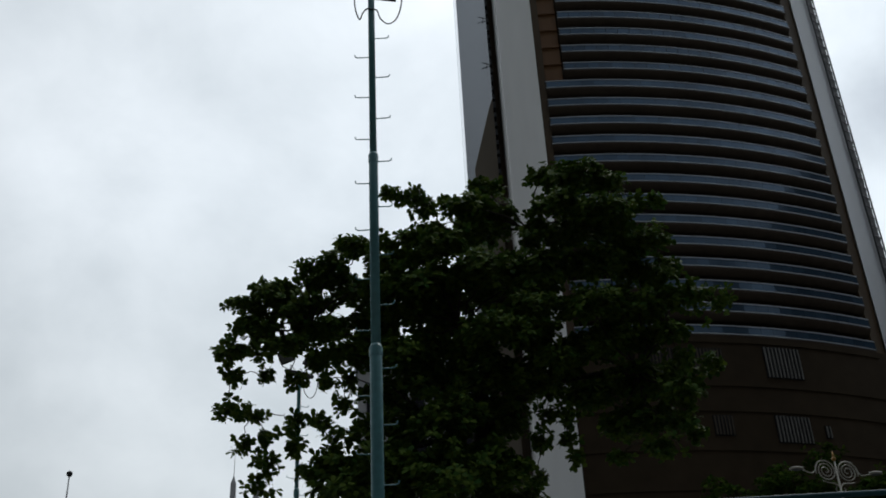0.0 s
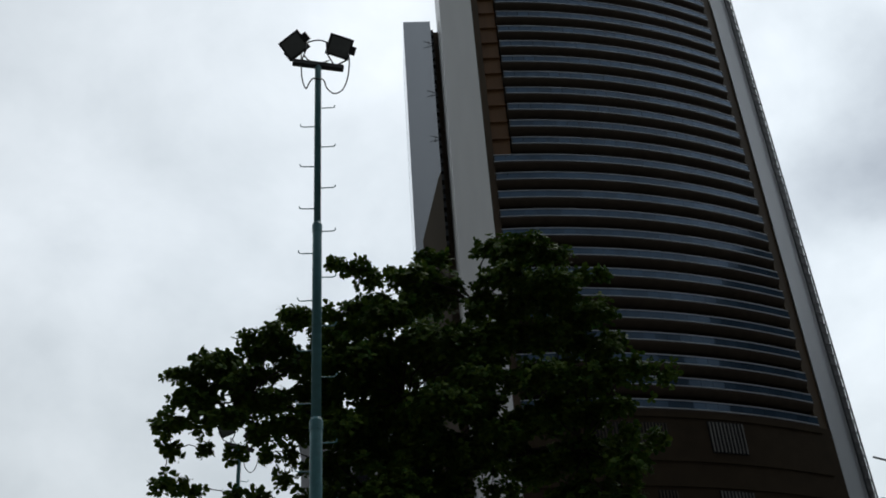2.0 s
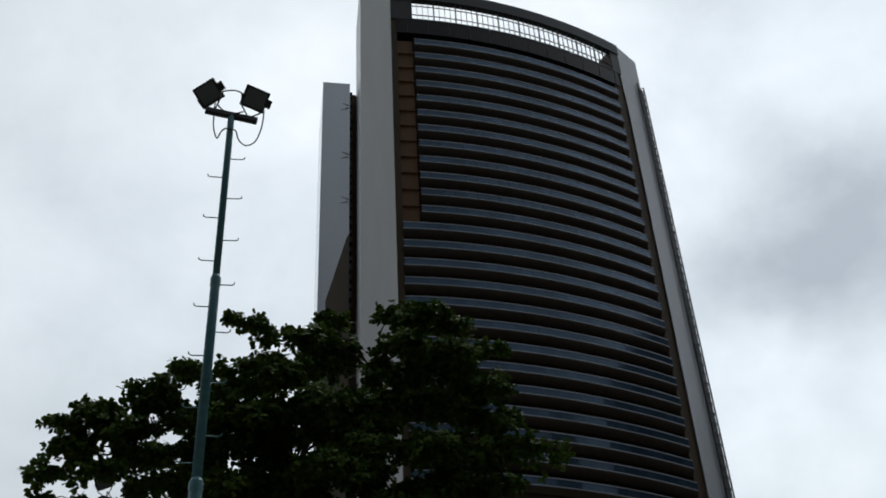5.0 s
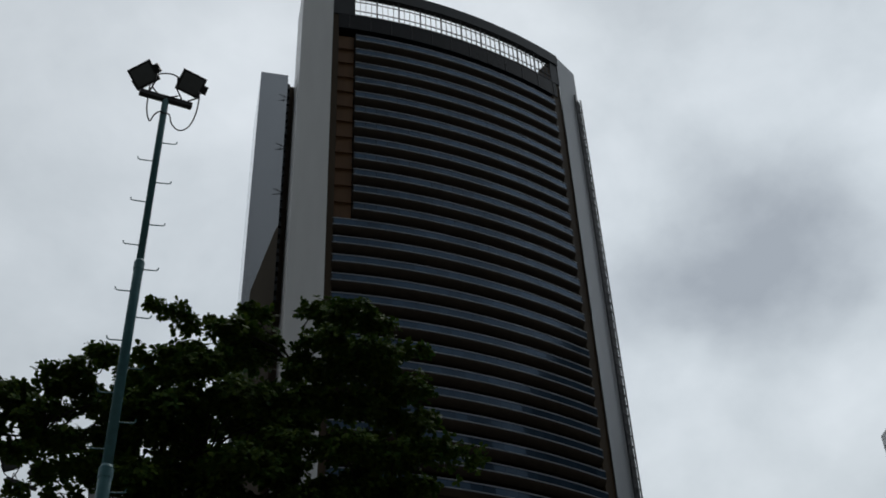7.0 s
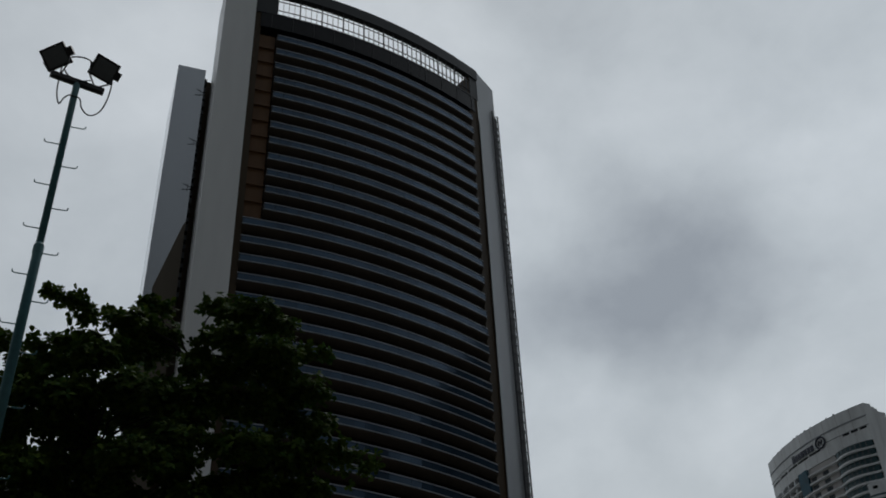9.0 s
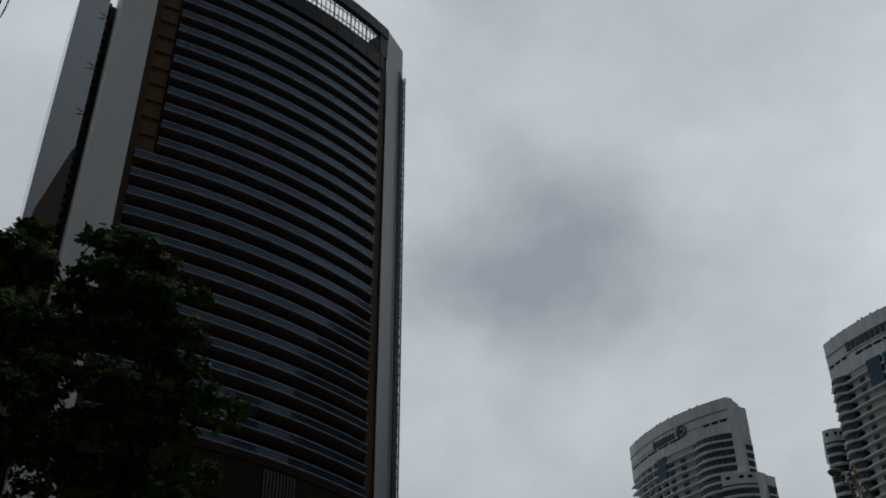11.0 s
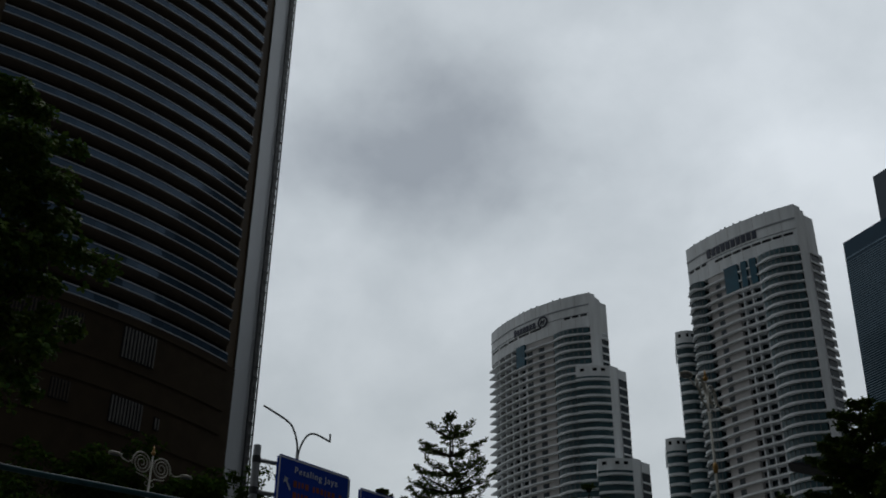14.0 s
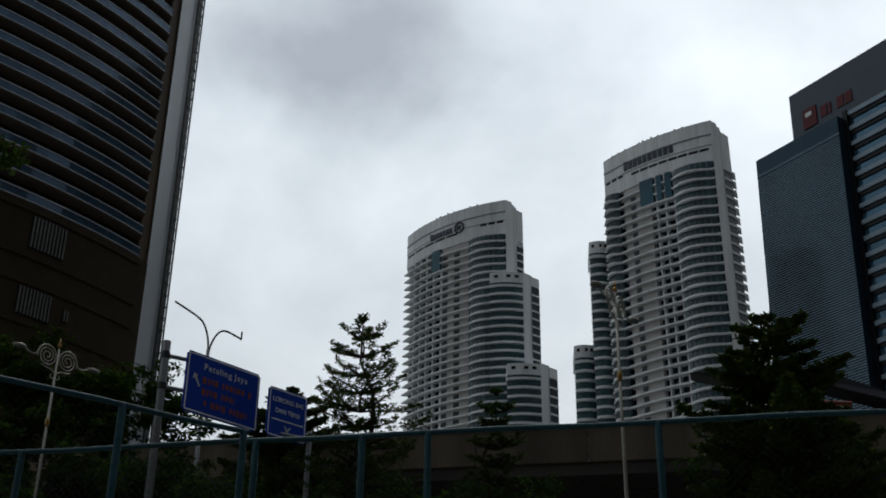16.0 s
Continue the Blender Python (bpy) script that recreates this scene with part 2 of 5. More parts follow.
M = dict(
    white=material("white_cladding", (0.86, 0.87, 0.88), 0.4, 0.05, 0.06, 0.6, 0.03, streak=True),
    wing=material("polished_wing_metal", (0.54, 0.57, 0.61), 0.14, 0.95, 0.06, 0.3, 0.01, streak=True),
    # darker copy of the white cladding, with the right fin's shade in its colour
    fin_shaded=material("shaded_fin_cladding", (0.31, 0.325, 0.345), 0.42, 0.25, 0.07, 0.6, 0.03, streak=True),
    brown=material("brown_panel", (0.070, 0.048, 0.028), 0.55, 0.0, 0.3, 0.8, 0.05, streak=True, spec=0.2),
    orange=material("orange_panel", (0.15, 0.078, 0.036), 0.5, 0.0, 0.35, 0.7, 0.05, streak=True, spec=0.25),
    taupe=material("taupe_sheet", (0.135, 0.115, 0.092), 0.5, 0.0, 0.2, 0.5, 0.03, streak=True, spec=0.2),
    darkwall=material("dark_window_wall", (0.012, 0.013, 0.017), 0.25, 0.0, 0.3, 1.0, 0.02, spec=0.18),
    base=material("brown_stone_base", (0.040, 0.0285, 0.0175), 0.7, 0.0, 0.3, 0.5, 0.05, spec=0.08),
    balglass=material("balustrade_glass", (0.056, 0.100, 0.160), 0.10, 0.40, 0.45, 0.15, 0.01, random_piece=0.45),
    slab=material("slab_edge", (0.24, 0.26, 0.29), 0.55, 0.0, 0.2, 1.0, 0.05),
    rail=material("dark_steel", (0.04, 0.042, 0.045), 0.45, 0.6, 0.2, 3.0, 0.05),
    louvre_dim=material("brown_louvre", (0.050, 0.040, 0.030), 0.6, 0.0, 0.3, 1.0, 0.02, spec=0.2),
    windowwall=material("bronze_window_wall", (0.064, 0.054, 0.038), 0.35, 0.0, 0.45, 0.6, 0.02, spec=0.3),
    slabbrown=material("bronze_slab", (0.050, 0.038, 0.029), 0.6, 0.0, 0.25, 1.0, 0.05, spec=0.1),
    louvre=material("pale_louvre", (0.10, 0.097, 0.09), 0.5, 0.0, 0.3, 1.0, 0.02),
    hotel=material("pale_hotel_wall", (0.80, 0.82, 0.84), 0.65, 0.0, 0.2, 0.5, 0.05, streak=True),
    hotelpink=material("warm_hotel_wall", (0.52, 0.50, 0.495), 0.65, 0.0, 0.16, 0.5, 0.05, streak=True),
    hotelglass=material("hotel_glass", (0.009, 0.022, 0.033), 0.1, 0.0, 0.6, 0.25, 0.0, spec=0.3),
    teal=material("teal_glass", (0.012, 0.088, 0.135), 0.1, 0.0, 0.4, 0.5, 0.0, spec=0.4),
    navy=material("navy_letters", (0.012, 0.018, 0.045), 0.4, 0.0, 0.1, 1.0, 0.0),
    officeglass=material("office_dark_glass", (0.020, 0.048, 0.075), 0.05, 0.3, 0.25, 0.3, 0.0, spec=0.22),
    officepanel=material("office_grey_panel", (0.070, 0.090, 0.118), 0.45, 0.0, 0.12, 0.3, 0.02, spec=0.25),
    officeband=material("office_pale_band", (0.22, 0.30, 0.37), 0.4, 0.1, 0.15, 0.5, 0.02),
    blueglass=material("office_blue_glass", (0.07, 0.16, 0.24), 0.08, 0.35, 0.3, 0.3, 0.0, spec=0.4),
    red=material("sign_red", (0.11, 0.009, 0.014), 0.45, 0.0, 0.1, 1.0, 0.0, spec=0.2),
    offwhite=material("sign_white", (0.74, 0.76, 0.78), 0.45, 0.0, 0.12, 3.0, 0.0),
    teal_paint=material("teal_paint", (0.085, 0.235, 0.265), 0.42, 0.0, 0.25, 14.0, 0.12),
    fencepaint=material("dull_teal_paint", (0.017, 0.062, 0.080), 0.55, 0.0, 0.35, 14.0, 0.15, spec=0.2),
    officeline=material("office_louvre_line", (0.24, 0.33, 0.40), 0.45, 0.0, 0.2, 0.5, 0.0, spec=0.1),
    bayglass=material("bay_window_glass", (0.042, 0.092, 0.108), 0.12, 0.0, 0.6, 0.25, 0.0, spec=0.55),
    bayframe=material("bay_window_frame", (0.13, 0.155, 0.165), 0.5, 0.1, 0.2, 1.0, 0.0),
    steel=material("galvanised_steel", (0.19, 0.20, 0.21), 0.5, 0.4, 0.25, 10.0, 0.08),
    wire=material("chain_link_wire", (0.05, 0.06, 0.062), 0.5, 0.2, 0.2, 20.0, 0.0),
    black=material("black_housing", (0.018, 0.018, 0.02), 0.45, 0.2, 0.25, 12.0, 0.1),
    lens=material("lamp_lens", (0.10, 0.11, 0.12), 0.12, 0.0, 0.15, 12.0, 0.0, spec=0.8),
    railgrey=material("pale_handrail", (0.36, 0.39, 0.43), 0.4, 0.4, 0.2, 3.0, 0.0),
    coping=material("pale_coping", (0.30, 0.26, 0.21), 0.85, 0.0, 0.4, 1.5, 0.3),
    rubber=material("black_cable", (0.02, 0.02, 0.022), 0.6, 0.0, 0.15, 20.0, 0.0),
    silver=material("silver_paint", (0.30, 0.29, 0.25), 0.38, 0.3, 0.25, 12.0, 0.05),
    gold=material("gold_paint", (0.30, 0.17, 0.045), 0.35, 0.6, 0.2, 15.0, 0.05),
    blue=material("road_sign_blue", (0.006, 0.045, 0.36), 0.6, 0.0, 0.12, 4.0, 0.01, spec=0.15),
    signorange=material("road_sign_orange", (0.23, 0.065, 0.035), 0.55, 0.0, 0.2, 4.0, 0.0, spec=0.2),
    concrete=material("weathered_concrete", (0.105, 0.080, 0.056), 0.85, 0.0, 0.65, 1.2, 0.3, streak=True),
    # concrete with under-deck shade in its colour, also on the court blocks
    girder=material("shaded_concrete", (0.040, 0.034, 0.030), 0.85, 0.0, 0.35, 1.0, 0.3),
    ground=material("court_ground", (0.15, 0.15, 0.135), 0.9, 0.0, 0.35, 2.0, 0.3),
    bark=material("bark", (0.030, 0.024, 0.018), 0.9, 0.0, 0.4, 18.0, 0.6),
    roof=material("dark_roof_sheet", (0.022, 0.022, 0.028), 0.6, 0.0, 0.2, 1.0, 0.1, spec=0.2),
    awning=material("orange_awning", (0.17, 0.034, 0.018), 0.6, 0.0, 0.2, 2.0, 0.1),
    plaster=material("pale_plaster", (0.45, 0.46, 0.48), 0.7, 0.0, 0.15, 0.8, 0.1),
    leaf=leaf_material("broad_leaf", (0.026, 0.074, 0.014), (0.066, 0.155, 0.028), 0.06),
    leaf_dark=leaf_material("shrub_leaf", (0.014, 0.042, 0.008), (0.032, 0.080, 0.014), 0.0),
    leaf_fine=leaf_material("layered_leaf", (0.028, 0.070, 0.017), (0.064, 0.130, 0.032), 0.04),
)


# ---- building helpers ----
def part(name, bm, mat, parent=None, label="", smooth=False):
    """Links a bmesh as one mesh object under a thing or a part."""
    me = bpy.data.meshes.new(name)
    bm.to_mesh(me)
    bm.free()
    me.materials.append(M[mat])
    if smooth:
        me.shade_smooth()
    ob = new(name, me)
    ob.parent = parent
    if label:
        tagged(ob, label)
    return ob


def piece(name, me, m, parent):
    ob = new(name, me)
    ob.parent = parent
    ob.matrix_basis = m
    return ob


def thing(name, label, category, group="", kind="", at=None):
    ob = new(name)
    if at is not None:
        ob.matrix_basis = at
    return tagged(ob, label, category, group, kind)


def box(bm, lo, hi, m=None):
    r = bmesh.ops.create_cube(bm, size=1.0)["verts"]
    c = [(a + b) / 2 for a, b in zip(lo, hi)]
    s = [b - a for a, b in zip(lo, hi)]
    for v in r:
        v.co = Vector((v.co.x * s[0] + c[0], v.co.y * s[1] + c[1], v.co.z * s[2] + c[2]))
        if m is not None:
            v.co = m @ v.co
    return r


def prism(bm, pts, z0, z1):
    """A closed plan, given anticlockwise, raised from z0 to z1."""
    lo = [bm.verts.new((x, y, z0)) for x, y in pts]
    hi = [bm.verts.new((x, y, z1)) for x, y in pts]
    k = len(pts)
    for i in range(k):
        j = (i + 1) % k
        bm.faces.new((lo[i], lo[j], hi[j], hi[i]))
    bm.faces.new(hi)
    bm.faces.new(lo[::-1])


def band(bm, inner, outer, z0, z1):
    """A strip between two open plan lines of equal length, raised from z0 to z1."""
    k = len(inner)
    v = [[bm.verts.new((p[0], p[1], z)) for p in line] for line in (inner, outer) for z in (z0, z1)]
    il, ih, ol, oh = v
    for i in range(k - 1):
        bm.faces.new((ol[i], ol[i + 1], oh[i + 1], oh[i]))
        bm.faces.new((il[i + 1], il[i], ih[i], ih[i + 1]))
        bm.faces.new((oh[i], oh[i + 1], ih[i + 1], ih[i]))
        bm.faces.new((ol[i + 1], ol[i], il[i], il[i + 1]))
    for i, flip in ((0, False), (k - 1, True)):
        f = (il[i], ol[i], oh[i], ih[i])
        bm.faces.new(f[::-1] if flip else f)


def tube(bm, pts, radii, sides=8, cap=True):
    """A round bar through the points, with a radius at each (or one for all)."""
    pts = [Vector(p) for p in pts]
    if isinstance(radii, (int, float)):
        radii = [radii] * len(pts)
    rings = []
    side = None
    for i, p in enumerate(pts):
        d = (pts[min(i + 1, len(pts) - 1)] - pts[max(i - 1, 0)]).normalized()
        if side is None:
            side = d.orthogonal().normalized()
        side = (side - d * side.dot(d)).normalized()
        up = d.cross(side)
        rings.append([bm.verts.new(p + (side * math.cos(a) + up * math.sin(a)) * radii[i])
                      for a in (2 * math.pi * k / sides for k in range(sides))])
    for a, b in zip(rings, rings[1:]):
        for k in range(sides):
            j = (k + 1) % sides
            bm.faces.new((a[k], a[j], b[j], b[k]))
    if cap:
        bm.faces.new(rings[0][::-1])
        bm.faces.new(rings[-1])


def ball(bm, c, r, sx=1, sy=1, sz=1, seg=12):
    res = bmesh.ops.create_uvsphere(bm, u_segments=seg, v_segments=max(6, seg // 2), radius=r)["verts"]
    for v in res:
        v.co = Vector((v.co.x * sx + c[0], v.co.y * sy + c[1], v.co.z * sz + c[2]))


def circle_through(a, b, c):
    (ax, ay), (bx, by), (cx, cy) = a, b, c
    d = 2 * (ax * (by - cy) + bx * (cy - ay) + cx * (ay - by))
    ux = ((ax * ax + ay * ay) * (by - cy) + (bx * bx + by * by) * (cy - ay) + (cx * cx + cy * cy) * (ay - by)) / d
    uy = ((ax * ax + ay * ay) * (cx - bx) + (bx * bx + by * by) * (ax - cx) + (cx * cx + cy * cy) * (bx - ax)) / d
    return Vector((ux, uy)), math.hypot(ax - ux, ay - uy)


def polar(az, dist, z=0.0):
    return Vector((math.sin(radians(az)) * dist, math.cos(radians(az)) * dist, z))


# ---- ground: the sunken court, the bank and the land around ----
bm = bmesh.new()
N = 60
grid = []
for i in range(N + 1):
    row = []
    for j in range(N + 1):
        u, v = (i / N * 2 - 1), (j / N * 2 - 1)
        x, y = 2400 * u * abs(u) ** 1.6, 2400 * v * abs(v) ** 1.6
        z = 3.0 * min(1.0, max(0.0, (math.hypot(x, y) - 12.0) / 4.0)) if y > -4 else 0.0
        row.append(bm.verts.new((x, y, z)))
    grid.append(row)
for i in range(N):
    for j in range(N):
        bm.faces.new((grid[i][j], grid[i + 1][j], grid[i + 1][j + 1], grid[i][j + 1]))
tagged(part("ground", bm, "ground"), "worn grey-green court ground rising to a bank", "ground", kind="structure")
GROUND = 3.0


# ---- main tower ----
def main_tower():
    T = thing("tower", "dark brown high-rise tower with curved glass balconies between pale fins", "building", "high-rise towers")
    A, B = (15.4, 121.0), (56.3, 129.5)
    C, R = circle_through(A, (36.0, 122.6), B)
    a0 = math.atan2(A[1] - C.y, A[0] - C.x)
    a1 = math.atan2(B[1] - C.y, B[0] - C.x)

    def arc(s0, s1, off=0.0, n=40):
        """Plan points on the front from share s0 to s1, off metres behind it."""
        return [(C.x + (R - off) * math.cos(a0 + (a1 - a0) * (s0 + (s1 - s0) * i / n)),
                 C.y + (R - off) * math.sin(a0 + (a1 - a0) * (s0 + (s1 - s0) * i / n))) for i in range(n + 1)]

    top, crown_lo, crown_hi = 152.8, 145.5, 150.4
    base_top = 63.2
    # the body behind the balconies
    bm = bmesh.new()
    back = [(66.0, 152.0), (18.0, 146.0)]
    prism(bm, arc(0.0, 1.0, 2.0) + back, base_top, crown_lo - 1.0)
    part("window_wall", bm, "windowwall", T, "dark glazed wall behind the balconies")
    bm = bmesh.new()
    prism(bm, arc(0.0, 1.0, 0.05) + back, 0.0, base_top)
    part("base", bm, "base", T, "dark brown panelled lower storeys")
    # balconies, floor by floor
    step, first = 3.17, 140.65
    n_bal = 25
    width = R * abs(a1 - a0)
    pane_bm = bmesh.new()
    pane_w = 1.62
    box(pane_bm, (-pane_w / 2 + 0.003, -0.02, 0.0), (pane_w / 2 - 0.003, 0.02, 1.12))
    pane_me = bpy.data.meshes.new("pane")
    pane_bm.to_mesh(pane_me)
    pane_bm.free()
    pane_me.materials.append(M["balglass"])
    for k in range(n_bal):
        zt = first - step * k
        s0 = 0.085 if k < 12 else 0.02
        s1 = 0.955
        bal = bmesh.new()
        band(bal, arc(s0, s1, 2.1), arc(s0, s1, 0.62), zt - 2.16, zt - 1.98)
        bal_ob = part("balcony", bal, "slabbrown", T, "brown balcony with a rounded apron under its glass balustrade")
        # the apron under the glass rounds back to the slab's underside
        lines = [(arc(s0, s1, off), zt + dz) for off, dz in ((0.0, -1.15), (-0.03, -1.3), (0.02, -1.5), (0.14, -1.72), (0.34, -1.95), (0.62, -2.16))]
        ap = bmesh.new()
        rows = [[ap.verts.new((x, y, z)) for x, y in line] for line, z in lines]
        rows.append([ap.verts.new((x, y, zt - 1.15)) for x, y in arc(s0, s1, 0.62)])
        for ra, rb in zip(rows, rows[1:] + rows[:1]):
            for i in range(len(ra) - 1):
                ap.faces.new((ra[i], rb[i], rb[i + 1], ra[i + 1]))
        for i, flip in ((0, 1), (-1, -1)):
            ap.faces.new([r[i] for r in rows][::flip])
        bmesh.ops.recalc_face_normals(ap, faces=ap.faces)
        part("apron", ap, "slabbrown", bal_ob, smooth=False)
        hr = bmesh.new()
        band(hr, arc(s0, s1, 0.09), arc(s0, s1, -0.05), zt, zt + 0.12)
        part("handrail", hr, "railgrey", bal_ob)
        hr = bmesh.new()
        band(hr, arc(s0, s1, 0.03), arc(s0, s1, -0.04), zt - 1.10, zt - 0.98)
        part("bottom_rail", hr, "railgrey", bal_ob)
        n_p = int(width * (s1 - s0) / pane_w)
        joined = bmesh.new()
        for i in range(n_p):
            a = a0 + (a1 - a0) * (s0 + (s1 - s0) * (i + 0.5) / n_p)
            m = pose(C.x + (R - 0.05) * math.cos(a), C.y + (R - 0.05) * math.sin(a), zt - 1.13, 0, 0, math.degrees(a) + 90)
            if k >= n_bal - 12:
                piece("pane", pane_me, m, bal_ob)
            else:
                box(joined, (-pane_w / 2 + 0.003, -0.02, 0.0), (pane_w / 2 - 0.003, 0.02, 1.12), m)
        if k < n_bal - 12:
            tagged(part("balustrade", joined, "balglass", bal_ob), kind="stuff")
        else:
            joined.free()
        # dark frame of the balcony's open end
        for s in (s0, s1):
            en = bmesh.new()
            band(en, arc(s, s + 0.004, 2.0, 1), arc(s, s + 0.004, 0.0, 1), zt - 1.14, zt + 0.05)
            part("end_screen", en, "rail", bal_ob)
    # brown wall strips beside the balconies, and the orange panels of the upper floors
    bm = bmesh.new()
    band(bm, arc(0.0, 0.022, 3.0, 3), arc(0.0, 0.022, 0.3, 3), base_top, crown_lo + 5)
    part("side_strip", bm, "brown", T)
    bm = bmesh.new()
    band(bm, arc(0.955, 1.0, 3.0, 4), arc(0.955, 1.0, 0.3, 4), base_top, crown_lo + 5)
    part("side_strip", bm, "brown", T)
    for k in range(12):
        zt = first - step * k
        bm = bmesh.new()
        band(bm, arc(0.022, 0.082, 2.0, 3), arc(0.022, 0.082, 0.9, 3), zt - 2.65, zt + 0.35)
        band(bm, arc(0.022, 0.082, 2.0, 3), arc(0.022, 0.082, 0.55, 3), zt - 2.82, zt - 2.66)
        part("end_panel", bm, "orange", T, "orange-brown wall panel")
    # top storey and crown
    bm = bmesh.new()
    band(bm, arc(0.02, 0.98, 2.4), arc(0.02, 0.98, 0.15), first + 1.6, crown_lo)
    part("top_storey", bm, "darkwall", T, "dark glazed top storey")
    for i in range(12):
        s = 0.06 + 0.9 * i / 11
        bm = bmesh.new()
        band(bm, arc(s, s + 0.003, 0.2, 1), arc(s, s + 0.003, 0.08, 1), first + 1.7, crown_lo - 0.2)
        part("mullion", bm, "rail", T)
    bm = bmesh.new()
    band(bm, arc(0.0, 1.0, 0.9), arc(0.0, 1.0, -0.1), crown_hi, top)
    part("roof_beam", bm, "rail", T, "dark curved roof beam")
    bm = bmesh.new()
    n_m = 40
    for i in range(n_m + 1):
        s = 0.08 + 0.878 * i / n_m
        w = 0.0042 if i % 4 == 0 else 0.001
        band(bm, arc(s - w / 2, s + w / 2, 0.28, 1), arc(s - w / 2, s + w / 2, 0.05, 1), crown_lo, crown_hi)
    for z, h in ((crown_lo + 1.2, 0.07), (crown_lo + 3.4, 0.07), (crown_lo, 0.25), (crown_hi - 0.2, 0.2)):
        band(bm, arc(0.08, 0.958, 0.26), arc(0.08, 0.958, 0.1), z, z + h)
    part("crown_screen", bm, "rail", T, "open steel screen along the roof")
    for s0, s1 in ((0.0, 0.08), (0.958, 1.0)):
        bm = bmesh.new()
        band(bm, arc(s0, s1, 1.5, 3), arc(s0, s1, 0.1, 3), crown_lo, crown_hi)
        part("crown_end", bm, "rail", T)
    # fins
    bm = bmesh.new()
    prism(bm, [(10.4, 120.4), (15.25, 120.4), (15.25, 131.0), (10.6, 131.0)], 0.0, top + 1.0)
    part("fin", bm, "white", T, "pale clad vertical fin")
    # the right fin's shade is put into its cladding colour
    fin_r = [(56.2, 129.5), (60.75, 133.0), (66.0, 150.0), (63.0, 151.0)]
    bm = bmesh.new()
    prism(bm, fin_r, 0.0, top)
    part("fin", bm, "fin_shaded", T, "pale clad vertical fin")
    # steel lattice standing off the far edge of the right fin
    bm = bmesh.new()
    e0, e1 = Vector((59.85, 132.0)), Vector((61.3, 133.05))
    for p in (e0, e1):
        box(bm, (p.x - 0.09, p.y - 0.09, 0.0), (p.x + 0.09, p.y + 0.09, 146.3))
    z = 2.0
    while z < 146:
        tube(bm, [(e0.x, e0.y, z), (e1.x, e1.y, z)], 0.09, 4)
        tube(bm, [(e0.x, e0.y, z), (e1.x, e1.y, z + 1.6)], 0.06, 4)
        z += 1.64
    part("lattice", bm, "rail", T, "dark steel lattice on the fin's edge")
    bm = bmesh.new()
    prism(bm, [(59.95, 132.3), (61.2, 133.25), (64.0, 142.0), (63.0, 142.2)], 0.0, 145.8)
    part("fin_return", bm, "rail", T)
    # grey wing set back behind the left fin
    for z0, z1 in ((0.0, 58.0), (58.02, 96.0), (96.02, 116.0), (116.02, 136.8)):
        bm = bmesh.new()
        prism(bm, [(5.05, 128.0), (9.35, 128.0), (9.35, 140.0), (5.05, 140.0)], z0, z1)
        part("wing_panel", bm, "wing", T, "smooth polished metal cladding")
    # thin brown sheet over the lower wing, its head cut on the slant
    bm = bmesh.new()
    outline = [(6.15, 0.0), (9.35, 0.0), (9.35, 105.8), (8.9, 104.6), (6.15, 93.6)]
    rows = [[bm.verts.new((x, y, z)) for x, z in outline] for y in (127.98, 127.90)]
    bm.faces.new(rows[0])
    bm.faces.new(rows[1][::-1])
    for i in range(5):
        j = (i + 1) % 5
        bm.faces.new((rows[0][i], rows[0][j], rows[1][j], rows[1][i]))
    bmesh.ops.recalc_face_normals(bm, faces=bm.faces)
    part("wing_facing", bm, "taupe", T, "thin brown sheet with a slanted head")
    bm = bmesh.new()
    prism(bm, [(9.36, 130.5), (11.5, 130.5), (11.5, 139.0), (9.36, 139.0)], 0.0, 136.9)
    part("recess", bm, "brown", T, "brown recessed strip beside the wing")
    for k in range(26):
        z = 133.6 - 1.64 * k
        bm = bmesh.new()
        box(bm, (9.36, 127.85, z), (9.72, 130.5, z + (0.75 if k % 3 else 1.1)))
        part("bracket", bm, "rail", T)
    for z in (131.5, 121.0, 112.0):
        bm = bmesh.new()
        tube(bm, [(9.5, 127.85, z), (8.9, 127.6, z + 0.06), (8.1, 127.3, z + 0.1)], 0.055, 6)
        tube(bm, [(8.9, 127.6, z - 0.25), (8.9, 127.6, z + 0.3)], 0.05, 6)
        part("davit", bm, "rail", T)
    # joints and louvres of the lower storeys
    for z, h in ((62.3, 0.7), (56.6, 0.5), (53.4, 0.4), (48.6, 0.5), (43.9, 0.4), (36.0, 0.4), (26.0, 0.4)):
        bm = bmesh.new()
        band(bm, arc(0.01, 0.96, 0.1), arc(0.01, 0.96, -0.12), z, z + h)
        part("ledge", bm, "base", T)
    for s0, s1, z0, z1, n, lit in ((0.556, 0.672, 57.9, 62.0, 10, True), (0.215, 0.432, 58.7, 61.5, 22, False),
                                   (0.37, 0.428, 50.4, 52.9, 6, False), (0.55, 0.658, 49.7, 53.1, 10, True), (0.70, 0.72, 50.6, 52.2, 2, True)):
        lv = bmesh.new()
        band(lv, arc(s0, s1, 0.0, 8), arc(s0, s1, -0.06, 8), z0, z1)
        lo = part("louvre", lv, "darkwall", T, "louvred opening with pale upright slats")
        for i in range(n):
            s = s0 + (s1 - s0) * (i + 0.5) / n
            sl = bmesh.new()
            band(sl, arc(s - 0.0022, s + 0.0022, -0.07, 1), arc(s - 0.0022, s + 0.0022, -0.2, 1), z0 + 0.1, z1 - 0.1)
            part("slat", sl, "louvre" if lit else "louvre_dim", lo)
    return T


main_tower()


# ---- hotel towers ----
rng_roof = np.random.default_rng(3).random(14)


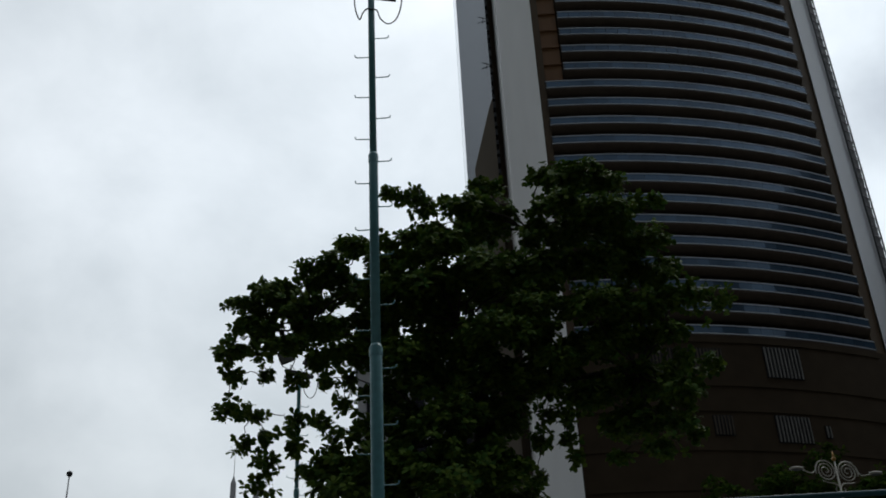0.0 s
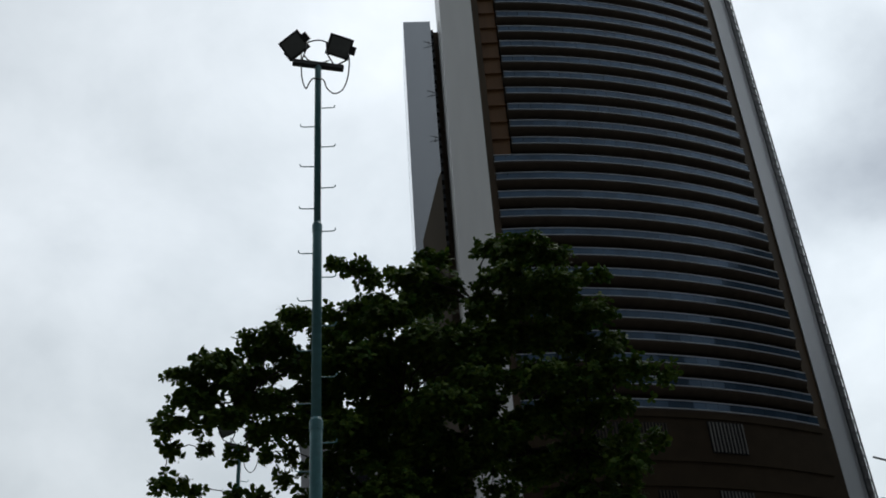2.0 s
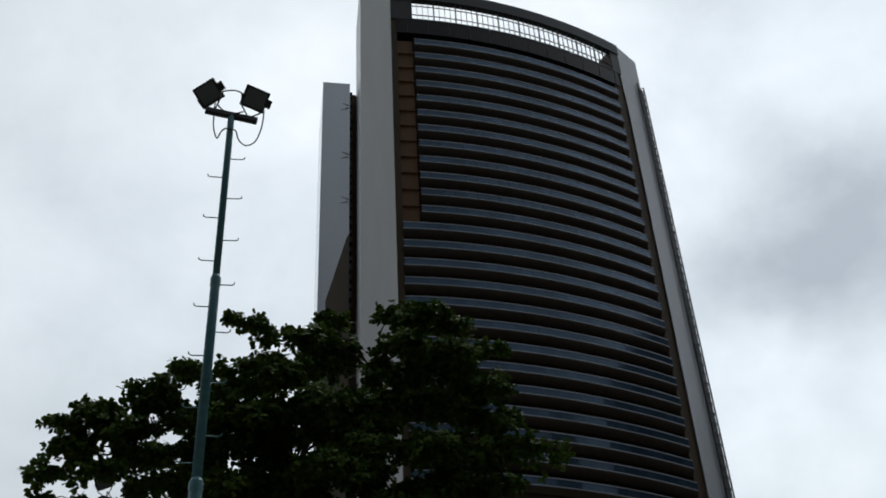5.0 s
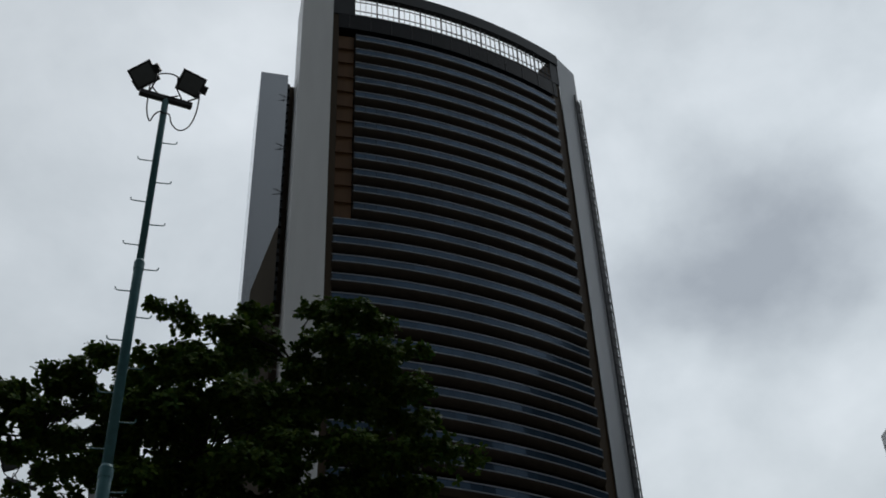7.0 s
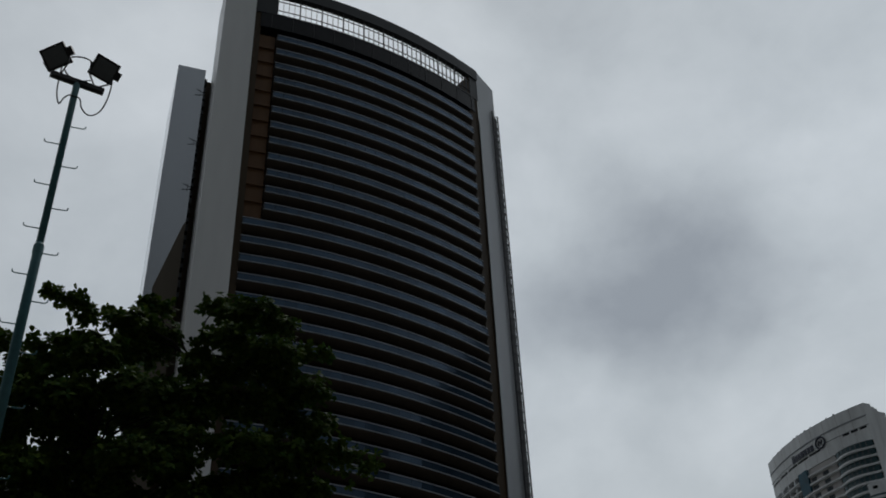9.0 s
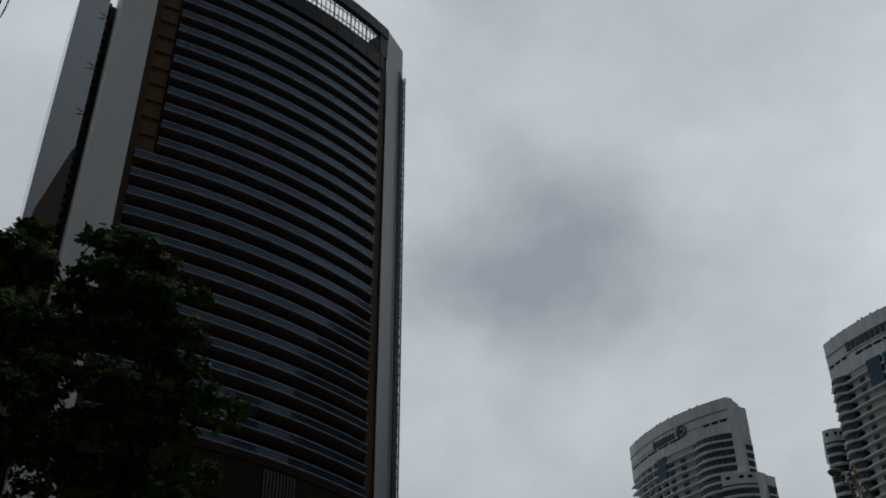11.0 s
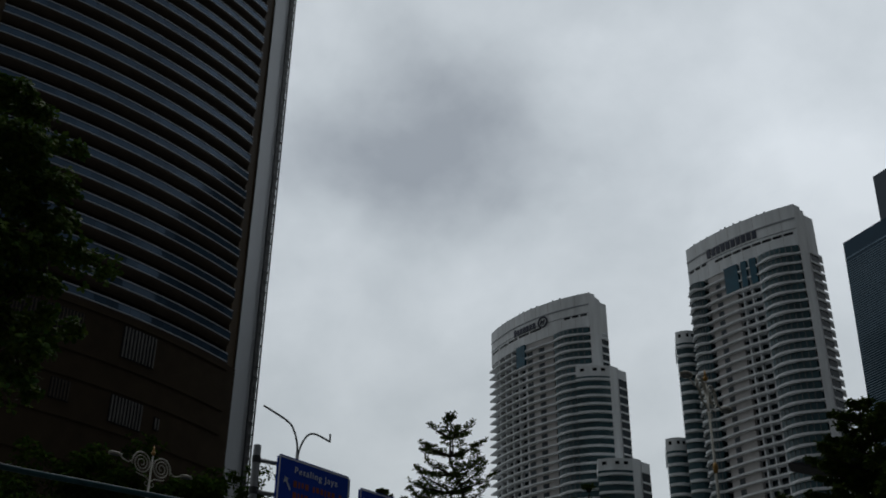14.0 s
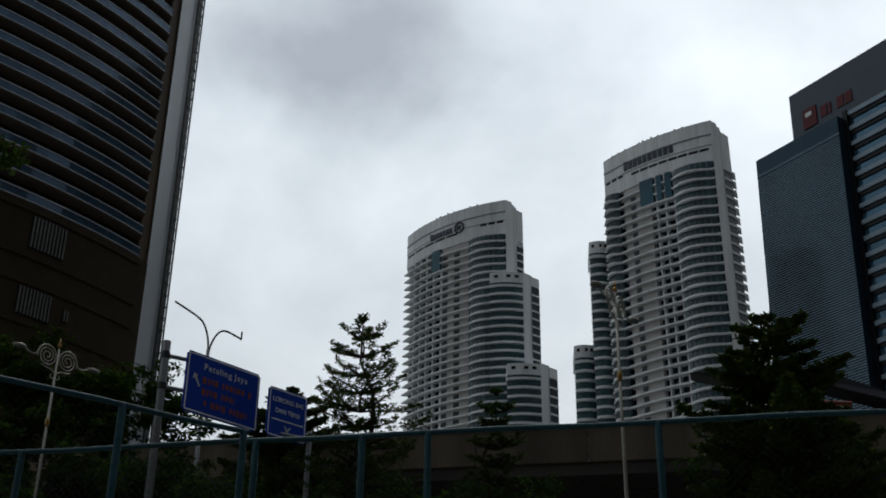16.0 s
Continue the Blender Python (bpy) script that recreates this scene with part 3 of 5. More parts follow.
def hotel(name, label, front, Ht, floor, n_floors, mirror, steps, sign, depth):
    """A curved slab hotel. front: far end, bulge and near end of its front in plan. steps: lower blocks at one end."""
    T = thing(name, label, "building", "high-rise towers")
    a, mid_p, b = front
    C, R = circle_through(a, mid_p, b)
    t0 = math.atan2(a[1] - C.y, a[0] - C.x)
    t1 = math.atan2(b[1] - C.y, b[0] - C.x)
    while t1 - t0 > math.pi:
        t1 -= 2 * math.pi
    while t1 - t0 < -math.pi:
        t1 += 2 * math.pi

    def arc(s0, s1, off=0.0, n=16):
        return [(C.x + (R - off) * math.cos(t0 + (t1 - t0) * (s0 + (s1 - s0) * i / n)),
                 C.y + (R - off) * math.sin(t0 + (t1 - t0) * (s0 + (s1 - s0) * i / n))) for i in range(n + 1)]

    depth = Vector(depth)
    side = Vector((1.0, 0.02))

    def body(pts, d, z0, z1, mat, nm, lb=""):
        bm = bmesh.new()
        pl = list(pts) + [(pts[-1][0] + side.x * 3, pts[-1][1] + side.y * 3), (pts[-1][0] + side.x * 3 + depth.x * d, pts[-1][1] + depth.y * d),
                          (pts[0][0] + depth.x * d, pts[0][1] + depth.y * d)]
        prism(bm, pl, z0, z1)
        bmesh.ops.recalc_face_normals(bm, faces=bm.faces)
        return part(nm, bm, mat, T, lb)

    crown = 4.6 * floor
    body(arc(0, 1, 1.7), 16, 0, Ht - crown, "hotelglass", "body", "recessed dark windows")
    head = body(arc(0, 1, 0.0), 17, Ht - crown, Ht, "hotel", "crown", "pale curved crown with slot openings")
    # crown lines and slots
    bm = bmesh.new()
    band(bm, arc(0.0, 1.0, 0.0), arc(0.0, 1.0, -0.18), Ht - crown * 0.36, Ht - crown * 0.33)
    part("crown_line", bm, "slab", head)
    for i in range(1, 9):
        bm = bmesh.new()
        band(bm, arc(i / 9, i / 9 + 0.002, 0.0, 1), arc(i / 9, i / 9 + 0.002, -0.04, 1), Ht - crown * 0.98, Ht - 0.2)
        part("panel_joint", bm, "hotelpink", head)
    bm = bmesh.new()
    band(bm, arc(0.0, 1.0, 0.0), arc(0.0, 1.0, -0.12), Ht - crown * 0.60, Ht - crown * 0.585)
    part("crown_line", bm, "slab", head)
    for i in range(14):
        s0 = float(rng_roof[i]) * 0.95
        bm = bmesh.new()
        band(bm, arc(s0, s0 + 0.012, 1.6, 1), arc(s0, s0 + 0.012, 0.6, 1), Ht, Ht + 0.5 + 0.5 * float(rng_roof[13 - i]))
        part("roof_plant", bm, "slab", T)
    lo, hi = (0.02, 0.62) if not mirror else (0.30, 0.98)
    n_s = 5 if not mirror else 8
    for i in range(n_s):
        s0 = lo + (hi - lo) * i / n_s
        bm = bmesh.new()
        band(bm, arc(s0, s0 + (hi - lo) / n_s * 0.86, 0.0, 3), arc(s0, s0 + (hi - lo) / n_s * 0.86, -0.05, 3), Ht - crown * 0.72, Ht - crown * 0.66)
        part("slot", bm, "darkwall", head)
    for i in range(3):
        s0 = (0.80 + 0.065 * i) if not mirror else (0.02 + 0.07 * i)
        bm = bmesh.new()
        band(bm, arc(s0, s0 + 0.05, 0.0, 2), arc(s0, s0 + 0.05, -0.05, 2), Ht - crown * 0.66, Ht - crown * 0.60)
        part("slot", bm, "darkwall", head)
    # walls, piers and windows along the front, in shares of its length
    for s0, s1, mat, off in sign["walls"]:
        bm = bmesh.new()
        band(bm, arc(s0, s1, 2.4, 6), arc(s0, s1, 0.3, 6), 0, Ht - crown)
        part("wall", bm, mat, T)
    for s0, s1 in sign["teal"]:
        bm = bmesh.new()
        band(bm, arc(s0, s1, 2.0, 4), arc(s0, s1, -0.78, 4), Ht - crown - floor * 2.8, Ht - crown)
        part("sky_lobby_glass", bm, "teal", T, "teal glass of the sky lobby")
    for s in sign["piers"]:
        bm = bmesh.new()
        band(bm, arc(s, s + 0.012, 1.7, 1), arc(s, s + 0.012, 0.15, 1), 0, Ht - crown)
        part("pier", bm, "hotel", T)
    for s in sign["small"]:
        for k in range(1, n_floors):
            z = Ht - crown - floor * k - floor
            bm = bmesh.new()
            band(bm, arc(s, s + 0.05, 0.4, 1), arc(s, s + 0.05, 0.26, 1), z + 0.75, z + floor - 0.5)
            part("window", bm, "hotelglass", T)
    for k in range(n_floors):
        z = Ht - crown - floor * (k + 1)
        bm = bmesh.new()
        band(bm, arc(0.0, 1.0, 2.0, 20), arc(-0.012, 1.0, -0.75, 20), z, z + 0.2)
        band(bm, arc(0.0, 1.0, -0.55, 20), arc(-0.012, 1.0, -0.75, 20), z + 0.2, z + floor * 0.17)
        part("balcony_band", bm, "hotel", T)
        for s0, s1 in sign["bays"]:
            bm = bmesh.new()
            q = arc(s0, s1, 0.3, 8)
            nx, ny = -side.x, -side.y
            out = [(p[0] + nx * 3.15 * math.sin(math.pi * (0.12 + 0.8 * i / 8)), p[1] + ny * 3.15 * math.sin(math.pi * (0.12 + 0.8 * i / 8))) for i, p in enumerate(q)]
            band(bm, q, out, z - 0.14, z + floor * 0.18)
            part("bay_balcony", bm, "hotel", T)
    for s0, s1 in sign["bays"]:
        bm = bmesh.new()
        q = arc(s0, s1, 0.9, 8)
        out = [(p[0] - side.x * 1.9 * math.sin(math.pi * (0.12 + 0.8 * i / 8)), p[1] - side.y * 1.9 * math.sin(math.pi * (0.12 + 0.8 * i / 8))) for i, p in enumerate(arc(s0, s1, 0.3, 8))]
        band(bm, q, out, 0, Ht - crown)
        bay_ob = part("bay_window", bm, "bayglass", T, "curved bay of grey-green glass")
        for i in range(1, 8):
            x, y = out[i]
            bm = bmesh.new()
            box(bm, (x - 0.16, y - 0.10, 0), (x + 0.05, y + 0.10, Ht - crown))
            part("mullion", bm, "bayframe", bay_ob)
    # end walls turned towards the camera, stepping down
    e = Vector(arc(1, 1, 0.0, 1)[0])
    for d0, d1, z1, mat in sign["ends"]:
        bm = bmesh.new()
        p, q = e + side * d0, e + side * d1
        z0 = Ht - crown - 1.0 if mat == "crown" else 0
        mat = "hotel" if mat == "crown" else mat
        prism(bm, [tuple(p - depth * 0.3), tuple(q - depth * 0.1), tuple(q + depth * 9), tuple(p + depth * 9)], z0, z1)
        bmesh.ops.recalc_face_normals(bm, faces=bm.faces)
        part("end_wall", bm, mat, T)
    for d0, d1, z1, nf in sign["end_balconies"]:
        for k in range(nf):
            z = z1 - floor * k
            bm = bmesh.new()
            p, q = e + side * d0, e + side * d1
            prism(bm, [tuple(p - depth * 0.8), tuple(q - depth * 0.8), tuple(q + depth * 3), tuple(p + depth * 3)], z, z + floor * 0.22)
            bmesh.ops.recalc_face_normals(bm, faces=bm.faces)
            part("end_balcony", bm, "hotel", T)
    # lower blocks
    for origin, along, w, d, z1, sidew in steps:
        u = Vector(along).normalized()
        v = Vector((-u.y, u.x))
        o = Vector(origin)
        n = 8
        bay = [o + u * (w * i / n) - v * (1.8 * math.sin(math.pi * (0.15 + 0.75 * i / n))) for i in range(n + 1)]
        bm = bmesh.new()
        pl = [tuple(p) for p in bay] + [tuple(o + u * w + v * d), tuple(o + v * d)]
        prism(bm, pl, 0, z1 - floor * 1.3)
        bmesh.ops.recalc_face_normals(bm, faces=bm.faces)
        blk = part("lower_block", bm, "bayglass", T, "lower stepped block with curved balconies")
        bm = bmesh.new()
        pl = [tuple(p - v * 0.25) for p in bay] + [tuple(o + u * (w + 0.3) + v * d), tuple(o - u * 0.3 + v * d)]
        prism(bm, pl, z1 - floor * 1.3, z1)
        bmesh.ops.recalc_face_normals(bm, faces=bm.faces)
        part("parapet", bm, "hotel", blk)
        for i in (1, 4, 6):
            bm = bmesh.new()
            p = bay[i] - v * 0.27
            q = bay[i + 1] - v * 0.27
            band(bm, [tuple(p), tuple(q)], [tuple(p - v * 0.05), tuple(q - v * 0.05)], z1 - floor * 0.7, z1 - floor * 0.35)
            part("parapet_opening", bm, "darkwall", blk)
        k = 1
        while z1 - floor * (k + 0.3) > 40:
            z = z1 - floor * (k + 0.9)
            bm = bmesh.new()
            band(bm, [tuple(p + v * 0.5) for p in bay], [tuple(p - v * 0.95) for p in bay], z, z + floor * 0.25)
            part("bay_balcony", bm, "hotel", blk)
            k += 1
        s0 = o + u * w
        if sidew:
            for d0, d1, zz, mt in ((0.0, sidew * 0.52, z1 + 0.5, "hotel"), (sidew * 0.52, sidew, z1 - floor * 1.2, "hotelglass"), (sidew * 0.52, sidew, z1, "cap")):
                bm = bmesh.new()
                p, q = s0 + side * d0, s0 + side * d1
                prism(bm, [tuple(p - v * 0.5), tuple(q - v * 0.2), tuple(q + depth * d), tuple(p + depth * d)], z1 - floor * 1.2 if mt == "cap" else 0, zz)
                bmesh.ops.recalc_face_normals(bm, faces=bm.faces)
                part("end_wall", bm, "hotel" if mt == "cap" else mt, blk)
            for k in range(1, 28):
                z = z1 - floor * (k + 1.4)
                bm = bmesh.new()
                p, q = s0 + side * sidew * 0.5, s0 + side * (sidew + 0.15)
                prism(bm, [tuple(p - v * 0.6), tuple(q - v * 0.4), tuple(q + depth * 2), tuple(p + depth * 2)], z, z + floor * 0.22)
                bmesh.ops.recalc_face_normals(bm, faces=bm.faces)
                part("end_balcony", bm, "hotel", blk)
    # sign: plain bars in place of the lettering
    s0, s1, n_l, zc, hgt = sign["letters"]
    for i in range(n_l):
        w = (s1 - s0) / n_l
        bm = bmesh.new()
        band(bm, arc(s0 + w * i, s0 + w * (i + 0.74), 0.0, 2), arc(s0 + w * i, s0 + w * (i + 0.74), -0.3, 2), zc, zc + hgt * (1.0 if i else 1.2))
        part("sign_bar", bm, "navy", head)
    if sign["disc"] is not None:
        s = sign["disc"]
        (px, py), (qx, qy) = arc(s, s + 0.01, -0.2, 1)
        ang = math.degrees(math.atan2(qy - py, qx - px))
        bm = bmesh.new()
        tube(bm, [(2.0 * math.cos(i * math.pi / 12), 0, 2.0 * math.sin(i * math.pi / 12)) for i in range(25)], 0.32, 6, cap=False)
        tube(bm, [(-1.0, 0, -0.7), (-0.3, 0, 0.8), (0.2, 0, -0.6), (0.9, 0, 0.8)], 0.3, 6)
        bmesh.ops.transform(bm, matrix=pose(px, py, zc + hgt * 0.6, 0, 0, ang), verts=bm.verts)
        part("sign_emblem", bm, "navy", head)
    return T


K1, K2 = 1.25, 1.04
HT1, HT2 = 1.6 + 158.4 * K1, 1.6 + 178.4 * K2
hotel("hotel_tower", "pale curved hotel tower stepping down at one end", ((198.2 * K1, 259.7 * K1), (197.9 * K1, 237.6 * K1), (204.5 * K1, 220.6 * K1)),
      HT1, 3.05, 34, False,
      [(tuple(polar(41.9, 374).xy), (0.745, -0.67), 11.8, 16, 1.6 + 374 * 0.4463, 8.2),
       (tuple(polar(42.78, 362).xy), (0.75, -0.66), 11.2, 16, 1.6 + 362 * 0.3545, 8.0)],
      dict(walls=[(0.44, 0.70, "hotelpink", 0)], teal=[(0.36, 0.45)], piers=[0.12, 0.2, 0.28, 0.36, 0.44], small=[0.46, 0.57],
           bays=[(0.72, 0.99)], ends=[(-0.2, 4.2, HT1 - 1.0, "hotel"), (4.2, 5.4, HT1 - 1.6, "hotel"), (5.4, 8.6, HT1 - 17.0, "hotelglass"), (5.4, 8.5, HT1 - 2.6, "crown")],
           end_balconies=[(5.3, 8.8, HT1 - 17.5, 36)], letters=(0.33, 0.56, 7, HT1 - 8.8, 2.3), disc=0.62), (0.70, 0.714))
hotel("hotel_tower", "taller pale hotel tower with projecting floor bands", ((236.3 * K2, 209.7 * K2), (236.5 * K2, 190.8 * K2), (241.8 * K2, 172.3 * K2)),
      HT2, 3.09, 34, True,
      [(tuple(polar(47.37, 333).xy), (0.69, -0.72), 6.4, 14, 1.6 + 333 * 0.4755, 0),
       (tuple(polar(46.34, 337).xy), (0.70, -0.71), 6.6, 14, 1.6 + 337 * 0.3705, 0)],
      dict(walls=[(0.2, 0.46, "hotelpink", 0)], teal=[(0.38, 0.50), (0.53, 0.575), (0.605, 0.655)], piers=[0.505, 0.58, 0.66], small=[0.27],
           bays=[(0.68, 0.99), (0.0, 0.16)], ends=[(-0.2, 4.6, HT2 - 1.0, "hotel"), (4.6, 8.4, HT2 - 14.5, "hotelglass"), (4.6, 8.5, HT2 - 2.4, "crown")],
           end_balconies=[(4.4, 10.2, HT2 - 15.8, 40)], letters=(0.23, 0.70, 10, HT2 - 7.6, 2.5), disc=None), (0.83, 0.56))


# ---- dark office block ----
def office():
    T = thing("office_tower", "dark glass office block with a grey signboard storey", "building", "high-rise towers")
    u = Vector((-0.13, -0.99)).normalized()
    v = Vector((0.99, -0.13)).normalized()
    o = Vector((217.5, 142.6))

    def blk(nm, s0, s1, d0, d1, z0, z1, mat, par=None, lb=""):
        bm = bmesh.new()
        q = [o + u * s0 + v * d0, o + u * s1 + v * d0, o + u * s1 + v * d1, o + u * s0 + v * d1]
        prism(bm, [tuple(p) for p in q], z0, z1)
        for vert in bm.verts:
            # the block leans a little along its front
            lean = 0.034 * (144.3 - vert.co.z)
            vert.co.x -= u.x * lean
            vert.co.y -= u.y * lean
        bmesh.ops.recalc_face_normals(bm, faces=bm.faces)
        return part(nm, bm, mat, par or T, lb)

    blk("glass_slab", 0, 25.3, 0, 3.2, 0, 144.3, "officeglass", lb="dark reflective glass slab")
    for k in range(180):
        z = 138.6 - 0.60 * k
        blk("louvre_line", 0.2, 25.2, -0.12, 0.0, z, z + 0.18, "officeline")
    blk("parapet_line", 0.0, 25.3, -0.1, 0.0, 139.6, 139.9, "officeline")
    head = blk("sign_storey", 5.6, 36.5, 8.0, 30, 120, 162.7, "officepanel", lb="grey panelled storey carrying a red sign")
    blk("core", 25.3, 26.5, 2.0, 30, 0, 146.0, "darkwall")
    blk("glass_wing", 26.5, 70.0, 3.2, 30, 0, 146.0, "blueglass", lb="blue glass wing with pale floor bands")
    for k in range(34):
        z = 144.6 - 4.0 * k
        blk("floor_band", 26.2, 70.0, 2.4, 3.2, z, z + 1.1, "officeband")
        blk("dark_gap", 26.6, 70.0, 2.8, 3.18, z - 0.9, z - 0.02, "darkwall")
    # red square emblem with a pale patch, and red bars for its lettering
    blk("sign_square", 9.4, 13.6, 7.7, 8.0, 151.0, 156.3, "red", head)
    blk("sign_patch", 10.4, 12.3, 7.55, 7.7, 153.9, 155.1, "offwhite", head)
    for i in range(4):
        blk("sign_bar", 14.8 + i * 2.5, (15.5 if i == 1 else 16.8) + i * 2.5, 7.8, 8.0, 151.9, 154.9, "red", head)
    return T


office()


# ---- floodlight poles on the court ----
def floodlight_pole():
    """Built with its foot at the origin; the rungs stand to both sides along x."""
    T = thing("floodlight_pole", "teal painted stepped steel pole with twin floodlights and climbing rungs", "light pole", "floodlight poles")
    for z0, z1, r in ((0.0, 6.28, 0.062), (6.22, 8.66, 0.050), (8.60, 11.05, 0.039)):
        bm = bmesh.new()
        tube(bm, [(0, 0, z0), (0, 0, z1 - 0.06), (0, 0, z1)], [r, r, r * 0.88], 16)
        part("pole_section", bm, "teal_paint", T, smooth=True)
    for z, r in ((6.20, 0.068), (8.58, 0.055)):
        bm = bmesh.new()
        tube(bm, [(0, 0, z - 0.05), (0, 0, z + 0.05)], r, 16)
        part("collar", bm, "teal_paint", T)
    bm = bmesh.new()
    box(bm, (-0.18, -0.18, 0.0), (0.18, 0.18, 0.03))
    part("base_plate", bm, "teal_paint", T)
    for k in range(17):
        for sx, z in ((1, 10.35 - 0.602 * k), (-1, 10.06 - 0.602 * k)):
            if z < 0.7:
                continue
            z -= 0.12 if z < 6.3 else 0.0
            bm = bmesh.new()
            tube(bm, [(sx * 0.03, 0, z), (sx * 0.17, 0, z + 0.004 * math.sin(k)), (sx * 0.195, 0, z + 0.012), (sx * 0.2, 0, z + 0.04)], 0.007, 6)
            part("rung", bm, "teal_paint", T)
    bm = bmesh.new()
    box(bm, (-0.31, -0.035, 11.02), (0.31, 0.035, 11.08), pose(0, 0, 0, 0, 0, 12))
    part("cross_bar", bm, "black", T)
    for sx, m in ((-1, pose(-0.29, -0.03, 11.37, 46, 0, -10) @ pose(0, 0, 0, 0, -28, 0)), (1, pose(0.26, 0.02, 11.38, 48, 0, 14) @ pose(0, 0, 0, 0, 9, 0))):
        m = m @ Matrix.Scale(0.88, 4)
        bm = bmesh.new()
        lo, hi = [(-0.17, -0.15), (0.17, -0.15), (0.17, 0.15), (-0.17, 0.15)], [(-0.1, -0.09), (0.1, -0.09), (0.1, 0.09), (-0.1, 0.09)]
        a = [bm.verts.new((x, -0.03, z)) for x, z in lo]
        b = [bm.verts.new((x, 0.03, z)) for x, z in lo]
        c = [bm.verts.new((x, 0.11, z)) for x, z in hi]
        for p, q in ((a, b), (b, c)):
            for i in range(4):
                bm.faces.new((p[i], p[(i + 1) % 4], q[(i + 1) % 4], q[i]))
        bm.faces.new(c)
        bm.faces.new(a[::-1])
        bmesh.ops.recalc_face_normals(bm, faces=bm.faces)
        bmesh.ops.transform(bm, matrix=m, verts=bm.verts)
        head = part("floodlight", bm, "black", T, "black box floodlight")
        bm = bmesh.new()
        box(bm, (-0.14, -0.036, -0.12), (0.14, -0.03, 0.12), m)
        part("lens", bm, "lens", head)
        bm = bmesh.new()
        box(bm, (0.165, -0.02, -0.06), (0.235, 0.07, 0.06), m)
        part("gear_box", bm, "black", head)
        bm = bmesh.new()
        c = m @ Vector((0, 0.03, 0))
        foot = Vector((sx * 0.2, sx * 0.2 * math.sin(radians(12)), 11.07))
        w = m.to_3x3() @ Vector((0.185, 0, 0))
        tube(bm, [c + w, (c + w) * 0.45 + foot * 0.55 + w * 0.3, foot, (c - w) * 0.45 + foot * 0.55 - w * 0.3, c - w], 0.011, 6)
        part("bracket", bm, "black", head)
    cables = [[(-0.2, -0.05, 11.2), (-0.2, -0.05, 11.1), (-0.19, -0.06, 10.8), (-0.14, -0.05, 10.62), (-0.1, -0.05, 10.72), (-0.05, -0.045, 10.79), (0.0, -0.045, 10.78)],
              [(0.0, -0.045, 10.78), (0.07, -0.045, 10.76), (0.11, -0.05, 10.62), (0.2, -0.05, 10.53), (0.3, -0.05, 10.6), (0.36, -0.05, 10.8), (0.38, -0.04, 11.08), (0.36, -0.02, 11.24)],
              [(-0.2, 0, 11.34), (-0.12, 0, 11.45), (0.02, 0.01, 11.49), (0.12, 0.01, 11.44)],
              [(-0.17, -0.02, 11.2), (-0.1, -0.03, 11.1), (0.02, -0.03, 11.06), (0.14, -0.03, 11.1)]]
    for pts in cables:
        bm = bmesh.new()
        v = [Vector(p) for p in pts]
        fine_pts = []
        for i in range(len(v) - 1):
            p0, p1, p2, p3 = v[max(i - 1, 0)], v[i], v[i + 1], v[min(i + 2, len(v) - 1)]
            for k in range(5):
                t = k / 5
                fine_pts.append(0.5 * (2 * p1 + (p2 - p0) * t + (2 * p0 - 5 * p1 + 4 * p2 - p3) * t * t + (3 * p1 - p0 - 3 * p2 + p3) * t ** 3))
        fine_pts.append(v[-1])
        tube(bm, fine_pts, 0.0085, 6)
        part("cable", bm, "rubber", T)
    return T


pole = floodlight_pole()
pole.matrix_basis = pose(-0.66, 9.98, 0.42, 0, 0, 0)
copy_thing(pole, pose(-2.83, 20.4, 0.42, 0, 0, 25))


# ---- trees ----
rng = np.random.default_rng(7)


def leaves_mesh(name, centres, ups, length, per, mat, parent, droop=0.3, fold=0.25, slim=0.45):
    """Rosettes of leaves: at each centre a ring of leaves round the twig's direction, joined in one mesh."""
    n = len(centres)
    c = np.repeat(np.asarray(centres, float), per, axis=0)
    u = np.repeat(np.asarray(ups, float), per, axis=0)
    u += rng.normal(0, 0.18, u.shape)
    u /= np.linalg.norm(u, axis=1)[:, None]
    r = rng.normal(0, 1, u.shape)
    d = r - u * (r * u).sum(1)[:, None]
    d /= np.linalg.norm(d, axis=1)[:, None]
    lift = rng.uniform(-droop, 0.75, len(c))[:, None]
    d = d + u * lift
    d /= np.linalg.norm(d, axis=1)[:, None]
    w = np.cross(d, u)
    w /= np.linalg.norm(w, axis=1)[:, None] + 1e-9
    nrm = np.cross(w, d)
    ln = (length * rng.uniform(0.6, 1.15, len(c)))[:, None]
    base = c + d * ln * 0.08
    tip = c + d * ln - nrm * ln * 0.12
    half = ln * slim * 0.5
    near, far = c + d * ln * 0.42, c + d * ln * 0.80 - nrm * ln * 0.05
    rows = [base]
    for q, k in ((near, 0.72), (far, 0.92)):
        rows += [q + w * half * k + nrm * half * fold * k, q - w * half * k + nrm * half * fold * k]
    verts = np.stack(rows + [tip], 1).reshape(-1, 3)
    idx = np.arange(len(c))[:, None] * 6
    tris = np.concatenate([idx + np.array([f]) for f in ([0, 2, 1], [1, 2, 4], [1, 4, 3], [3, 4, 5])], 1).reshape(-1, 3)
    me = bpy.data.meshes.new(name)
    me.from_pydata(verts.tolist(), [], tris.tolist())
    me.materials.append(M[mat])
    ob = new(name, me)
    ob.parent = parent
    return ob


